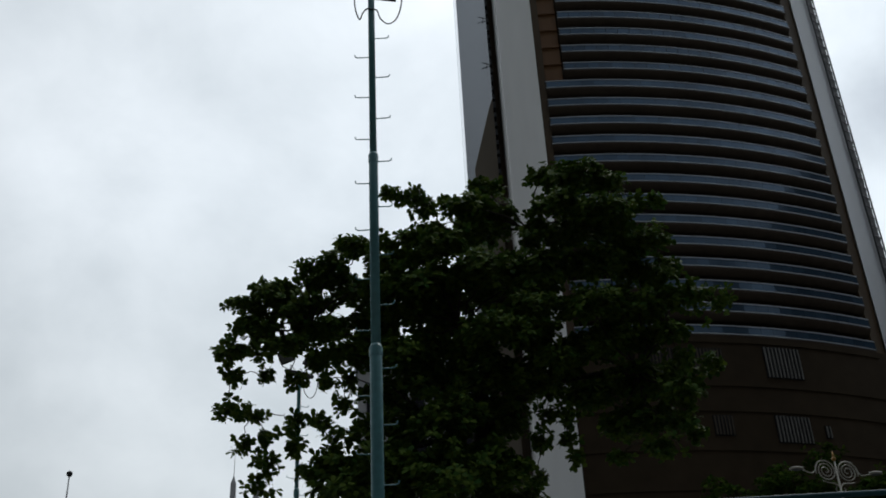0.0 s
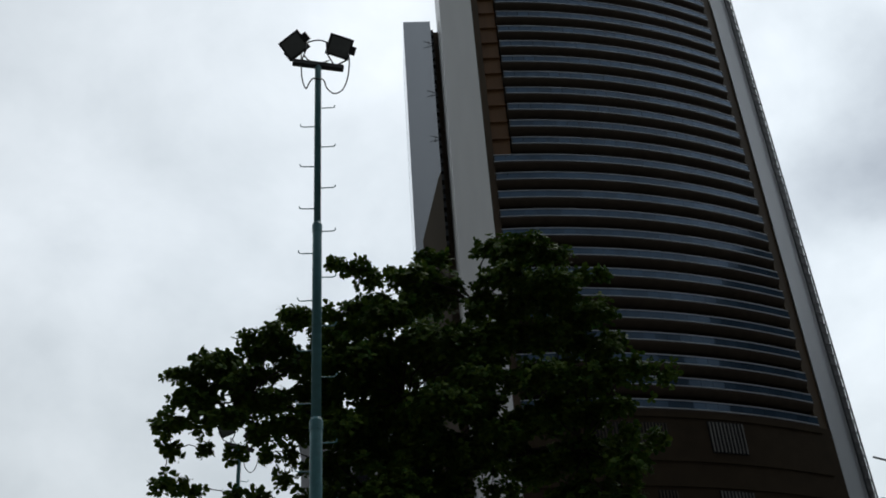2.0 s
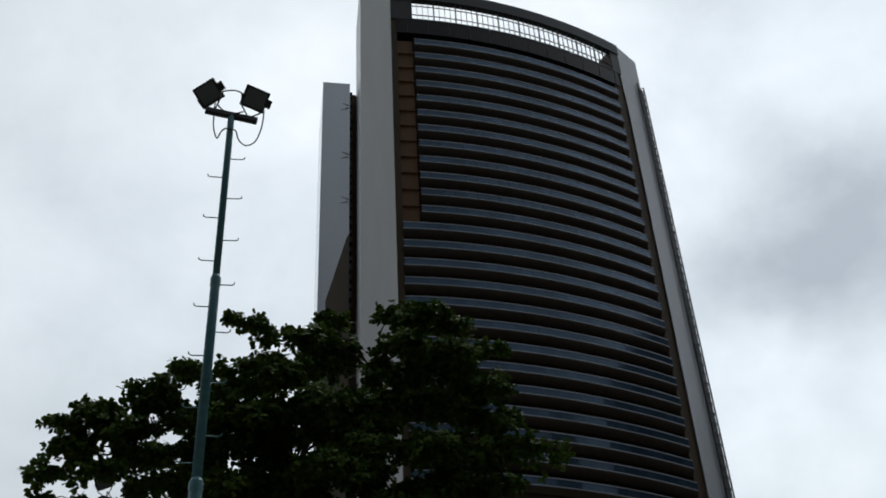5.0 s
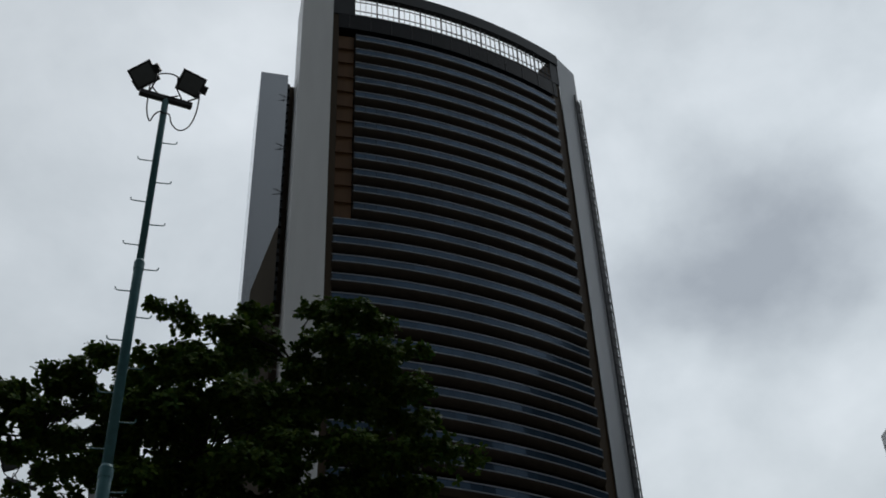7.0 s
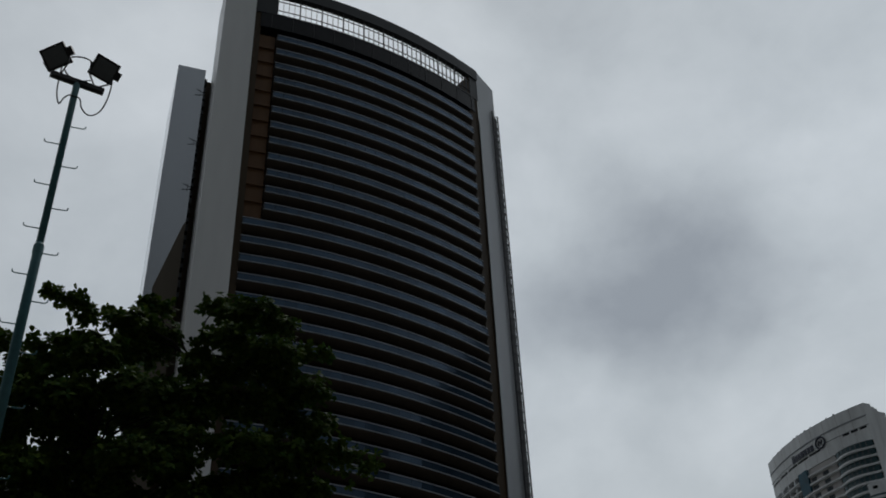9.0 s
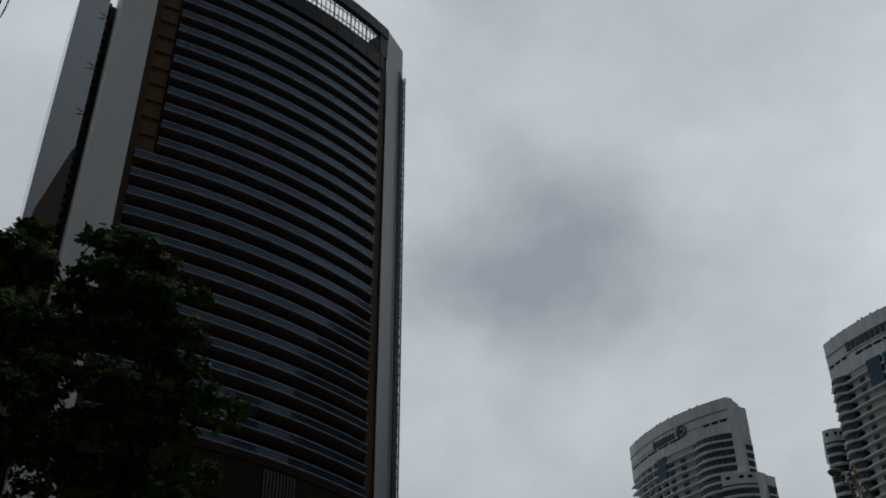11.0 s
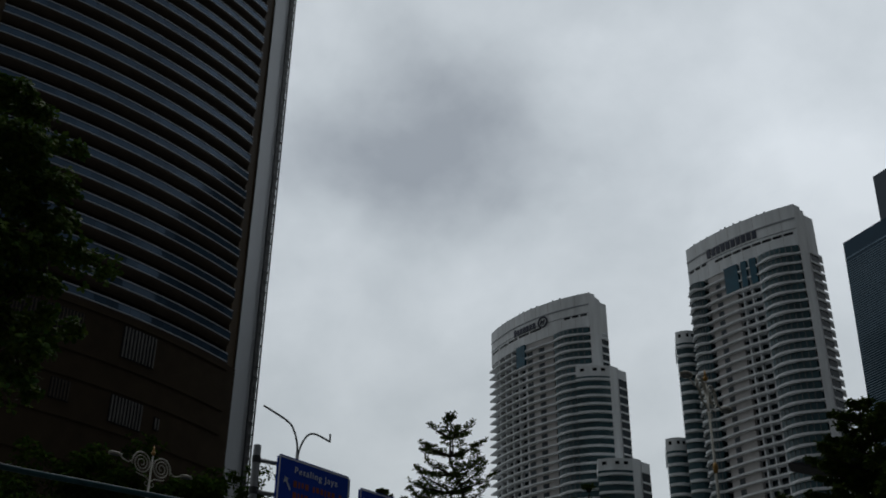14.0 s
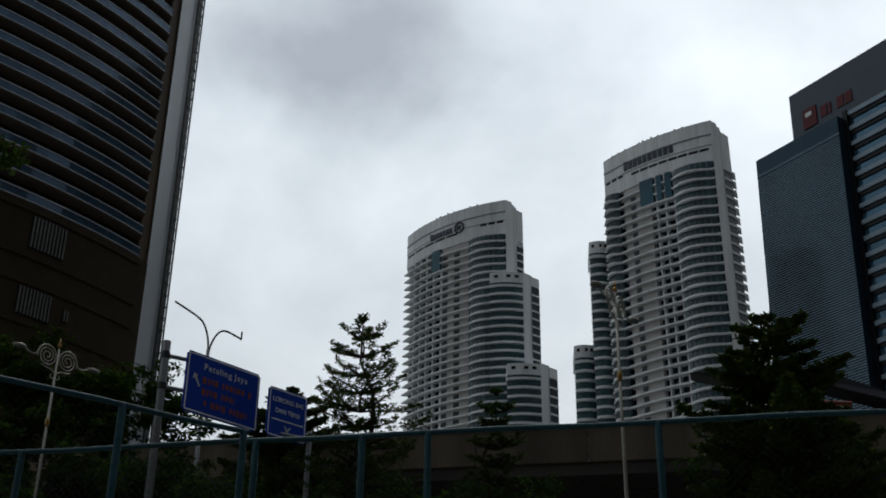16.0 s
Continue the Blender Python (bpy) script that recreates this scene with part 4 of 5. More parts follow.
def in_lobe(c, r, n, squash=0.8):
    """Points in a lumpy ball, most of them near its skin."""
    v = rng.normal(0, 1, (n, 3))
    v /= np.linalg.norm(v, axis=1)[:, None]
    rad = r * rng.uniform(0.12, 1.0, n) ** 0.5 * rng.uniform(0.82, 1.18, n)
    p = v * rad[:, None]
    p[:, 2] *= squash
    return np.asarray(c) + p, v


def limb(bm, a, b, r0, r1, sag=0.0, n=6):
    a, b = Vector(a), Vector(b)
    pts, rad = [], []
    for i in range(n + 1):
        t = i / n
        p = a.lerp(b, t)
        k = (b - a).length * 0.05 * math.sin(math.pi * t)
        p += Vector((rng.normal(0, 1) * k, rng.normal(0, 1) * k, sag * math.sin(math.pi * t)))
        pts.append(p)
        rad.append(r0 + (r1 - r0) * t)
    tube(bm, pts, rad, 7)


# boughs of the broad tree: foliage pads on each as x, z, half width and half height
BOUGH_TOP = [(1.99, 13.60, 0.25, 0.12), (2.66, 13.50, 0.56, 0.28), (3.17, 13.35, 0.25, 0.25), (2.19, 12.90, 0.37, 0.23), (0.95, 13.38, 0.25, 0.15), (0.55, 12.99, 0.40, 0.17), (-0.10, 13.06, 0.25, 0.10), (1.00, 12.78, 0.45, 0.28), (3.04, 12.73, 0.56, 0.28), (2.49, 12.33, 0.64, 0.28), (1.74, 12.49, 0.15, 0.39), (0.67, 12.43, 0.54, 0.28)]
BOUGH_LEFT = [(-1.43, 12.21, 0.31, 0.19), (-0.96, 11.81, 0.21, 0.21), (-1.80, 11.92, 0.25, 0.10), (-2.33, 11.89, 0.15, 0.06), (-2.00, 11.58, 0.40, 0.15), (-2.83, 11.43, 0.39, 0.15), (-3.38, 11.15, 0.17, 0.10), (-2.52, 11.05, 0.64, 0.21), (-1.45, 11.27, 0.49, 0.23), (-3.09, 10.69, 0.41, 0.21), (-3.59, 10.29, 0.12, 0.23), (-1.93, 10.58, 0.54, 0.19), (-1.12, 10.59, 0.40, 0.39), (-2.60, 10.40, 0.35, 0.08)]
BOUGH_MID_FRONT = [(-0.40, 11.99, 0.33, 0.17), (-0.05, 12.50, 0.27, 0.15), (-0.66, 11.89, 0.23, 0.12), (1.69, 11.27, 0.40, 0.17), (1.50, 10.78, 0.23, 0.12), (1.61, 10.42, 0.20, 0.06), (-0.67, 11.36, 0.54, 0.19), (0.10, 10.91, 0.54, 0.19), (-1.02, 11.02, 0.25, 0.19), (1.77, 10.54, 0.40, 0.10), (-0.70, 10.14, 0.40, 0.28)]
BOUGH_MID_BACK = [(0.07, 12.17, 0.45, 0.28), (-0.42, 12.43, 0.21, 0.10), (-0.22, 11.48, 0.69, 0.28), (0.82, 11.60, 0.74, 0.32), (1.78, 11.72, 0.74, 0.23), (-0.58, 10.83, 0.45, 0.32), (0.99, 11.08, 0.74, 0.23), (1.66, 10.93, 0.45, 0.10), (-0.02, 10.42, 0.35, 0.39), (1.04, 10.47, 0.64, 0.28), (-0.43, 9.60, 0.40, 0.49), (0.79, 9.64, 0.54, 0.44)]
BOUGH_RIGHT = [(3.63, 12.15, 0.52, 0.25), (2.91, 11.66, 0.64, 0.28), (3.73, 11.44, 0.49, 0.23), (4.14, 10.91, 0.35, 0.17), (3.30, 10.84, 0.69, 0.32), (2.62, 10.83, 0.49, 0.32), (3.86, 10.32, 0.23, 0.10), (3.02, 10.15, 0.69, 0.32), (2.33, 9.98, 0.54, 0.25), (3.21, 9.41, 0.69, 0.34), (3.88, 9.17, 0.35, 0.19), (2.48, 9.19, 0.49, 0.23), (3.94, 8.67, 0.17, 0.19), (3.21, 8.70, 0.49, 0.28), (2.81, 8.58, 0.23, 0.23), (3.42, 8.26, 0.25, 0.10)]
BOUGH_LOW_FRONT = [(1.45, 9.35, 0.23, 0.25), (1.82, 9.38, 0.19, 0.10), (-0.60, 10.02, 0.45, 0.28), (0.13, 9.57, 0.40, 0.32), (-1.17, 9.95, 0.31, 0.21), (-1.55, 10.18, 0.31, 0.15), (-0.99, 9.32, 0.31, 0.21), (-1.93, 9.99, 0.25, 0.10), (0.54, 10.07, 0.45, 0.28), (-0.22, 10.11, 0.35, 0.28), (1.60, 10.23, 0.35, 0.12), (1.25, 9.51, 0.49, 0.28), (1.85, 9.90, 0.40, 0.15)]
BOUGH_LOW_BACK = [(0.10, 8.87, 0.54, 0.49), (-0.63, 8.81, 0.45, 0.44), (0.85, 8.83, 0.45, 0.44), (-1.18, 8.74, 0.25, 0.25), (-1.01, 8.15, 0.54, 0.39), (-1.82, 8.10, 0.45, 0.25), (-1.37, 7.80, 0.74, 0.28), (0.06, 8.00, 0.74, 0.49), (0.85, 8.01, 0.40, 0.39), (-0.67, 7.49, 0.84, 0.39), (0.64, 7.24, 0.84, 0.39), (1.09, 7.44, 0.27, 0.17), (2.06, 9.57, 0.23, 0.07)]
BOUGHS = (BOUGH_TOP, BOUGH_LEFT, BOUGH_MID_FRONT + BOUGH_MID_BACK, BOUGH_RIGHT, BOUGH_LOW_FRONT + BOUGH_LOW_BACK)
# short drooping or outreaching sprays: x, z and size
SPRAYS_LEFT = [(-3.47, 9.81, 0.14), (-3.60, 9.26, 0.20), (-3.15, 9.09, 0.18), (-3.25, 8.58, 0.16), (-2.86, 8.68, 0.10), (-2.87, 8.25, 0.22), (-2.96, 7.88, 0.16), (-2.46, 8.95, 0.18), (-2.41, 8.51, 0.14), (-2.05, 8.93, 0.18), (-1.73, 8.62, 0.22), (-1.92, 9.63, 0.12), (-2.39, 9.70, 0.16), (-2.95, 9.78, 0.14), (-2.07, 10.10, 0.14), (-1.55, 9.61, 0.16), (-1.64, 9.21, 0.12), (-3.07, 10.20, 0.16), (-2.32, 10.70, 0.14)]
SPRAYS_REST = [(-0.62, 13.31, 0.18), (-0.85, 13.40, 0.09), (-0.35, 13.25, 0.14), (3.67, 12.87, 0.26), (4.03, 12.91, 0.14), (4.53, 10.92, 0.30), (4.91, 10.89, 0.20), (4.00, 9.73, 0.24), (4.46, 9.62, 0.22), (1.98, 8.82, 0.14), (1.98, 8.43, 0.14), (2.06, 8.12, 0.12), (1.66, 8.84, 0.14), (1.57, 8.45, 0.16), (4.03, 8.42, 0.14), (2.76, 8.10, 0.12), (1.43, 7.80, 0.16), (-0.85, 12.33, 0.14)]


def leaf_pad(x, y, z, wide, high, cs, us):
    """A flat, domed layer of leaf clumps with gaps between them; fills cs and us with rosettes and their directions."""
    n = max(5, int(165 * wide * (wide * 0.55 + high) + 5))
    a = rng.uniform(0, 2 * math.pi, n)
    q = rng.uniform(0.0, 1.0, n) ** 0.55
    px = np.cos(a) * q * wide
    py = np.sin(a) * q * max(0.25, wide * 1.05)
    dome = np.sqrt(np.clip(1.0 - q * q * 0.85, 0, 1))
    pz = dome * high * rng.uniform(-0.75, 1.0, n) + 0.05 * np.sin(px * 7 + x * 3) + 0.42 * py
    for i in range(n):
        k = int(rng.integers(2, 6))
        c = np.array([x + px[i], y + py[i], z + pz[i]])
        p = c + rng.normal(0, 1, (k, 3)) * np.array([0.075, 0.09, 0.05])
        out = np.array([px[i] / wide, py[i] / wide, 0.0])
        cs.append(p)
        us.append(np.tile(out * 0.7 + np.array([0, 0, 0.8]), (k, 1)) + rng.normal(0, 0.25, (k, 3)))


def broad_tree():
    T = thing("tree", "spreading broad-leaved tree with dark glossy leaf rosettes in flat layers", "tree", "trees")
    foot = Vector((0.9, 17.4, GROUND - 0.1))
    fork = Vector((0.6, 17.3, 9.3))
    bm = bmesh.new()
    tube(bm, [foot, foot + Vector((0, 0, 0.4)), foot.lerp(fork, 0.5) + Vector((0.08, 0, 0)), fork], [0.42, 0.32, 0.27, 0.2], 12)
    part("trunk", bm, "bark", T, smooth=True)
    cs, us = [], []
    hubs = []
    for pads in BOUGHS:
        # one main bough to the middle of its pads, then a branch to each
        hx = sum(p[0] for p in pads) / len(pads)
        hz = sum(p[1] for p in pads) / len(pads) - 0.4
        hub = Vector((hx, 17.2, hz))
        bm = bmesh.new()
        limb(bm, fork - Vector((0, 0, 0.3)), hub, 0.09, 0.03, sag=0.3, n=8)
        bough = part("bough", bm, "bark", T, smooth=True)
        for x, z, wide, high in pads:
            y = 17.0 + float(rng.uniform(-1.0, 1.0)) * max(0.0, 1.0 - abs(x - 0.8) / 4.6)
            k = (y + 0.2) / 17.2
            x, z = x * k, 1.5 + (z - 1.5) * k
            bm = bmesh.new()
            limb(bm, hub, (x, y, z - high * 0.3), 0.022, 0.008, sag=0.12)
            part("limb", bm, "bark", bough, smooth=True)
            hubs.append((x, y, z))
            leaf_pad(x, y, z, wide, high, cs, us)
    for x, z, r in SPRAYS_LEFT + SPRAYS_REST:
        hx, hy, hz = min(hubs, key=lambda q: (q[0] - x) ** 2 + (q[2] - z) ** 2 - (0.35 if q[2] > z else 0.0))
        bm = bmesh.new()
        limb(bm, (hx, hy, hz), (x, 17.0, z), 0.011, 0.006, sag=0.12, n=7)
        part("twig", bm, "bark", T, smooth=True)
        hubs.append((x, 17.0, z))
        k = int(9 + 60 * r)
        cs.append(np.array([x, 17.0, z]) + rng.normal(0, 1, (k, 3)) * np.array([0.55, 0.6, 0.42]) * r)
        us.append(np.tile([0, 0, 0.6], (k, 1)) + rng.normal(0, 0.45, (k, 3)))
    crown = leaves_mesh("crown", np.concatenate(cs), np.concatenate(us), 0.14, 8, "leaf", T, slim=0.6)
    tagged(crown, "dark green leaves in rosettes")
    return T


broad_tree()


def layered_tree(at, height, crown_from, radius, leaf, label, dense=1.0, gap=0.42, rise=0.28):
    """A tree with flat whorls of branches one over another."""
    T = thing("tree", label, "tree", "trees")
    x, y, z0 = at
    bm = bmesh.new()
    limb(bm, (x, y, z0), (x, y, z0 + height * 0.98), 0.14, 0.02, n=10)
    part("trunk", bm, "bark", T, smooth=True)
    cs, us = [], []
    n_t = max(6, int((height - crown_from) / gap))
    for k in range(n_t):
        f = k / (n_t - 1)
        z = z0 + crown_from + (height - crown_from) * f
        rad = radius * (1 - f) ** 0.5 * (0.75 + 0.5 * float(rng.random())) + 0.15
        nb = 7 if f < 0.75 else 5
        a0 = float(rng.uniform(0, 6.28))
        for j in range(nb):
            a = a0 + 6.283 * j / nb + float(rng.normal(0, 0.2))
            reach = rad * float(rng.uniform(0.6, 1.1))
            tip = Vector((x + math.cos(a) * reach, y + math.sin(a) * reach, z + reach * float(rng.uniform(0.02, rise))))
            bm = bmesh.new()
            limb(bm, (x, y, z - 0.1), tip, 0.03, 0.008, n=3)
            part("branch", bm, "bark", T)
            m = max(4, int(44 * reach * dense))
            t = rng.uniform(0.22, 1.08, m)
            p = np.array([x, y, z - 0.05]) + (np.array(tip) - np.array([x, y, z - 0.05])) * t[:, None]
            # side twigs widen the pad towards its middle; it stays flat and lifts a little at the tip
            wide = 0.26 * reach * np.sin(np.pi * np.clip(t, 0.1, 0.98)) + 0.04
            p += np.stack([-math.sin(a) * wide, math.cos(a) * wide, 0 * t], 1) * rng.uniform(-1, 1, m)[:, None]
            p[:, 2] += 0.10 * reach * t ** 3 + rng.normal(0, 0.022, m)
            cs.append(p)
            us.append(np.tile([0, 0, 1.0], (m, 1)))
    leaves_mesh("crown", np.concatenate(cs), np.concatenate(us), leaf, 7, "leaf_fine", T, droop=0.1, slim=0.5)
    return T


P = polar(35.1, 26)
layered_tree((P.x, P.y, GROUND), 9.0, 3.6, 1.6, 0.08, "slender tree with layered feathery whorls of foliage", 1.9, 0.40, 0.34)
P = polar(42.2, 30)
layered_tree((P.x, P.y, GROUND), 8.5, 5.0, 0.9, 0.14, "young sparse tree with layered foliage", 0.7)
P = polar(56.3, 22)
layered_tree((P.x, P.y, GROUND), 7.15, 2.3, 2.0, 0.115, "dense dark tree with layered foliage beside the fence", 2.6, 0.30, 0.26)
P = polar(58.2, 24)
layered_tree((P.x, P.y, GROUND), 5.9, 2.2, 1.7, 0.13, "low dark tree with layered foliage", 1.9, 0.36)
P = polar(31.6, 40)
layered_tree((P.x, P.y, GROUND), 11.6, 5.6, 2.6, 0.2, "wide flat-topped tree behind the road signs", 2.0)


def leafy_mass(name, label, category, lobes, leaf, count, trunk):
    T = thing(name, label, category, "shrubs and trees of the bank")
    cs, us = [], []
    for az, dist, z, r in lobes:
        c = polar(az, dist, z)
        bm = bmesh.new()
        limb(bm, trunk, c, 0.09, 0.02, n=5)
        part("limb", bm, "bark", T)
        for _ in range(10):
            off = rng.normal(0, 0.5 * r, 3)
            rr = r * float(rng.uniform(0.3, 0.5))
            p, v = in_lobe((c.x + off[0], c.y + off[1], c.z + off[2] * 0.7), rr, int(count * rr * rr) + 6, 0.6)
            cs.append(p)
            us.append(v * 0.6 + np.array([0, 0, 0.9]))
    leaves_mesh("crown", np.concatenate(cs), np.concatenate(us), leaf, 7, "leaf_dark", T, slim=0.42)
    return T


leafy_mass("tree", "low spreading tree with dark green foliage", "tree",
           [(13.6, 28, 9.9, 1.2), (15.2, 29, 10.7, 1.3), (17.2, 29, 10.8, 1.3), (19.2, 30, 10.9, 1.4), (21.4, 29, 10.4, 1.4), (23.4, 29, 9.7, 1.2), (17.5, 28, 8.7, 1.8),
            (20.6, 28, 8.4, 1.8), (23.6, 28, 7.8, 1.5), (14.6, 28, 8.6, 1.6), (13.5, 28, 7.4, 1.6)], 0.19, 130, polar(19, 29, GROUND))
leafy_mass("tree", "dark shrubby tree growing on the bank", "tree",
           [(23.0, 30, 10.6, 1.2), (24.6, 30, 11.0, 1.1), (25.9, 30, 10.3, 0.9), (26.8, 30, 9.0, 0.6), (26.6, 30, 8.2, 0.7), (24.0, 28, 6.6, 1.6), (27.0, 30, 6.4, 1.7), (22.0, 27, 6.3, 1.6),
            (18.5, 27, 6.6, 1.8), (23.4, 27, 8.4, 1.4), (25.6, 28, 7.9, 1.5), (28.6, 30, 6.9, 1.2), (31.0, 31, 7.0, 1.2), (33.0, 29, 7.4, 1.2)],
           0.17, 120, polar(27, 30, GROUND))
leafy_mass("tree", "dark shrubby tree in front of the viaduct", "tree",
           [(37.0, 33, 8.6, 1.3), (41.5, 32, 9.0, 1.1), (43.4, 31, 8.6, 1.2), (40.0, 31, 8.2, 1.2), (34.2, 30, 8.2, 1.4), (36.0, 30, 8.0, 1.3), (54.0, 23, 6.9, 1.1),
            (57.0, 23, 6.6, 1.3), (60.5, 25, 7.2, 1.3)], 0.16, 125, polar(46, 29, GROUND))


def viaduct():
    T = thing("viaduct", "weathered concrete elevated road with a stained parapet", "viaduct")
    d = Vector((0.628, -0.778))
    n = Vector((0.778, 0.628))
    o = Vector((20.1, 38.0))

    def run(nm, s0, s1, n0, n1, z0, z1, mat, lb=""):
        bm = bmesh.new()
        q = [o + d * s0 + n * n0, o + d * s1 + n * n0, o + d * s1 + n * n1, o + d * s0 + n * n1]
        prism(bm, [tuple(p) for p in q], z0, z1)
        bmesh.ops.recalc_face_normals(bm, faces=bm.faces)
        bmesh.ops.bevel(bm, geom=bm.edges[:], offset=0.03, segments=1, affect="EDGES")
        part(nm, bm, mat, T, lb)

    s = -14.0
    while s < 62:
        run("parapet_panel", s + 0.012, s + 3.988, 0.0, 0.28, 12.05, 13.3, "concrete", "stained concrete parapet panel")
        s += 4.0
    run("coping", -14, 62, -0.06, 0.34, 13.3, 13.38, "coping")
    # deck, girders and piers have the shade below the deck in their colour
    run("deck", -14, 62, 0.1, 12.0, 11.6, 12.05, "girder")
    run("girder", -14, 62, 2.4, 3.8, 8.8, 11.6, "girder", "concrete edge girder with under-deck shade in its colour")
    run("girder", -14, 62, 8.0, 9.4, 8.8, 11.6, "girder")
    run("parapet_panel", -14, 62, 11.7, 12.0, 12.05, 13.2, "concrete")
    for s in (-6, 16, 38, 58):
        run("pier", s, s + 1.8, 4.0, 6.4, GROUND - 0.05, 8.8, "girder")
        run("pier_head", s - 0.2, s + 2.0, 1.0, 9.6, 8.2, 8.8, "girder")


viaduct()


# ---- scrolled street lamps ----
def scroll_lamp():
    T = thing("street_lamp", "silver street lamp with scrolled arms and gold collars", "street lamp", "scrolled street lamps")
    bm = bmesh.new()
    tube(bm, [(0, 0, -0.1), (0, 0, 0.9), (0, 0, 1.0), (0, 0, 3.4), (0, 0, 6.18)], [0.1, 0.09, 0.04, 0.028, 0.018], 12)
    part("post", bm, "silver", T, smooth=True)
    for z, r in ((1.0, 0.1), (4.72, 0.04)):
        bm = bmesh.new()
        tube(bm, [(0, 0, z - 0.09), (0, 0, z - 0.05), (0, 0, z), (0, 0, z + 0.05), (0, 0, z + 0.09)], [r * 0.6, r * 0.95, r * 1.1, r * 0.95, r * 0.6], 12)
        part("collar", bm, "gold", T, "gold painted collar", smooth=True)
    bm = bmesh.new()
    ball(bm, (0, 0, 6.24), 0.045)
    tube(bm, [(0, 0, 6.28), (0, 0, 6.32), (0, 0, 6.40)], [0.03, 0.022, 0.003], 8)
    part("finial", bm, "gold", T, "gold finial", smooth=True)
    for sx in (-1, 1):
        bm = bmesh.new()
        pts = []
        for i in range(81):
            t = i / 80
            a = -math.pi * 0.1 + t * math.pi * 5.7
            r = 0.03 + 0.195 * (1 - t) ** 0.9
            pts.append((sx * (0.235 + math.cos(a) * r), 0, 5.985 + math.sin(a) * r))
        tube(bm, pts[::-1], [0.009 + 0.006 * i / 80 for i in range(81)], 7)
        part("scroll", bm, "silver", T, smooth=True)
        bm = bmesh.new()
        tube(bm, [(sx * 0.02, 0, 5.68), (sx * 0.1, 0, 5.74), (sx * 0.24, 0, 5.752), (sx * 0.34, 0, 5.78)], [0.012, 0.013, 0.012, 0.009], 7)
        tube(bm, [(sx * 0.02, 0, 5.58), (sx * 0.08, 0, 5.575), (sx * 0.11, 0, 5.62), (sx * 0.08, 0, 5.66)], 0.010, 6)
        part("stay", bm, "silver", T)
        bm = bmesh.new()
        arm = [(0.43, 6.05), (0.47, 5.97), (0.53, 5.925), (0.61, 5.93), (0.70, 5.965), (0.78, 5.985)]
        tube(bm, [(sx * x, 0, z) for x, z in arm], [0.011, 0.012, 0.012, 0.012, 0.011, 0.011], 7)
        part("arm", bm, "silver", T, smooth=True)
        bm = bmesh.new()
        ball(bm, (sx * 0.86, 0, 5.99), 0.115, 1.3, 0.85, 0.34)
        hd = part("lamp_head", bm, "silver", T, "flat cobra-head lantern", smooth=True)
        bm = bmesh.new()
        ball(bm, (sx * 0.86, 0, 5.979), 0.104, 1.25, 0.8, 0.32)
        part("lens", bm, "lens", hd, smooth=True)
    return T


lamp = scroll_lamp()
P = polar(19.62, 22, GROUND)
lamp.matrix_basis = pose(P.x + 0.08, P.y, GROUND + 0.05, 0, 0, 16)
copy_thing(lamp, pose(13.3, 11.72, GROUND - 0.03, 0, 0, 22))


def rounded(path, n=6):
    """A smooth curve through a few points."""
    q = [path[0]] + list(path) + [path[-1]]
    out = []
    for i in range(1, len(q) - 2):
        for k in range(n):
            t = k / n
            out.append(tuple(0.5 * (2 * b + (c - a) * t + (2 * a - 5 * b + 4 * c - d) * t * t + (3 * b - a - 3 * c + d) * t ** 3)
                             for a, b, c, d in zip(q[i - 1], q[i], q[i + 1], q[i + 2])))
    return out + [path[-1]]


def twin_arm_lamp():
    T = thing("street_lamp", "tall grey street lamp with two curved arms", "street lamp")
    p = polar(27.1, 35)
    side = Vector((math.cos(radians(27.1)), -math.sin(radians(27.1)), 0))

    def at(dx, z):
        q = p + side * dx
        return (q.x, q.y, z)

    bm = bmesh.new()
    tube(bm, [at(0, GROUND), at(0, 14.2)], [0.1, 0.055], 10)
    part("post", bm, "steel", T, smooth=True)
    for path, tip in (([(0, 14.0), (-0.04, 14.5), (-0.18, 14.95), (-0.42, 15.25), (-1.2, 15.72)], None),
                      ([(0, 14.0), (0.08, 14.4), (0.25, 14.75), (0.5, 14.85), (1.0, 14.62)], (1.0, 14.88))):
        bm = bmesh.new()
        tube(bm, [at(x, z) for x, z in rounded(path)], 0.033, 8)
        part("arm", bm, "steel", T, smooth=True)
        if tip:
            bm = bmesh.new()
            tube(bm, [at(1.0, 14.6), at(*tip)], 0.03, 6)
            part("bracket", bm, "steel", T)


twin_arm_lamp()


# ---- road signs ----
def text_mesh(body, size, spacing):
    cu = bpy.data.curves.new("lettering", "FONT")
    cu.body, cu.size, cu.extrude = body, size, 0.004
    cu.align_x = "LEFT"
    cu.space_character = spacing
    ob = new("lettering", cu)
    bpy.context.view_layer.update()
    me = bpy.data.meshes.new_from_object(ob.evaluated_get(bpy.context.evaluated_depsgraph_get()))
    bpy.data.objects.remove(ob)
    return me


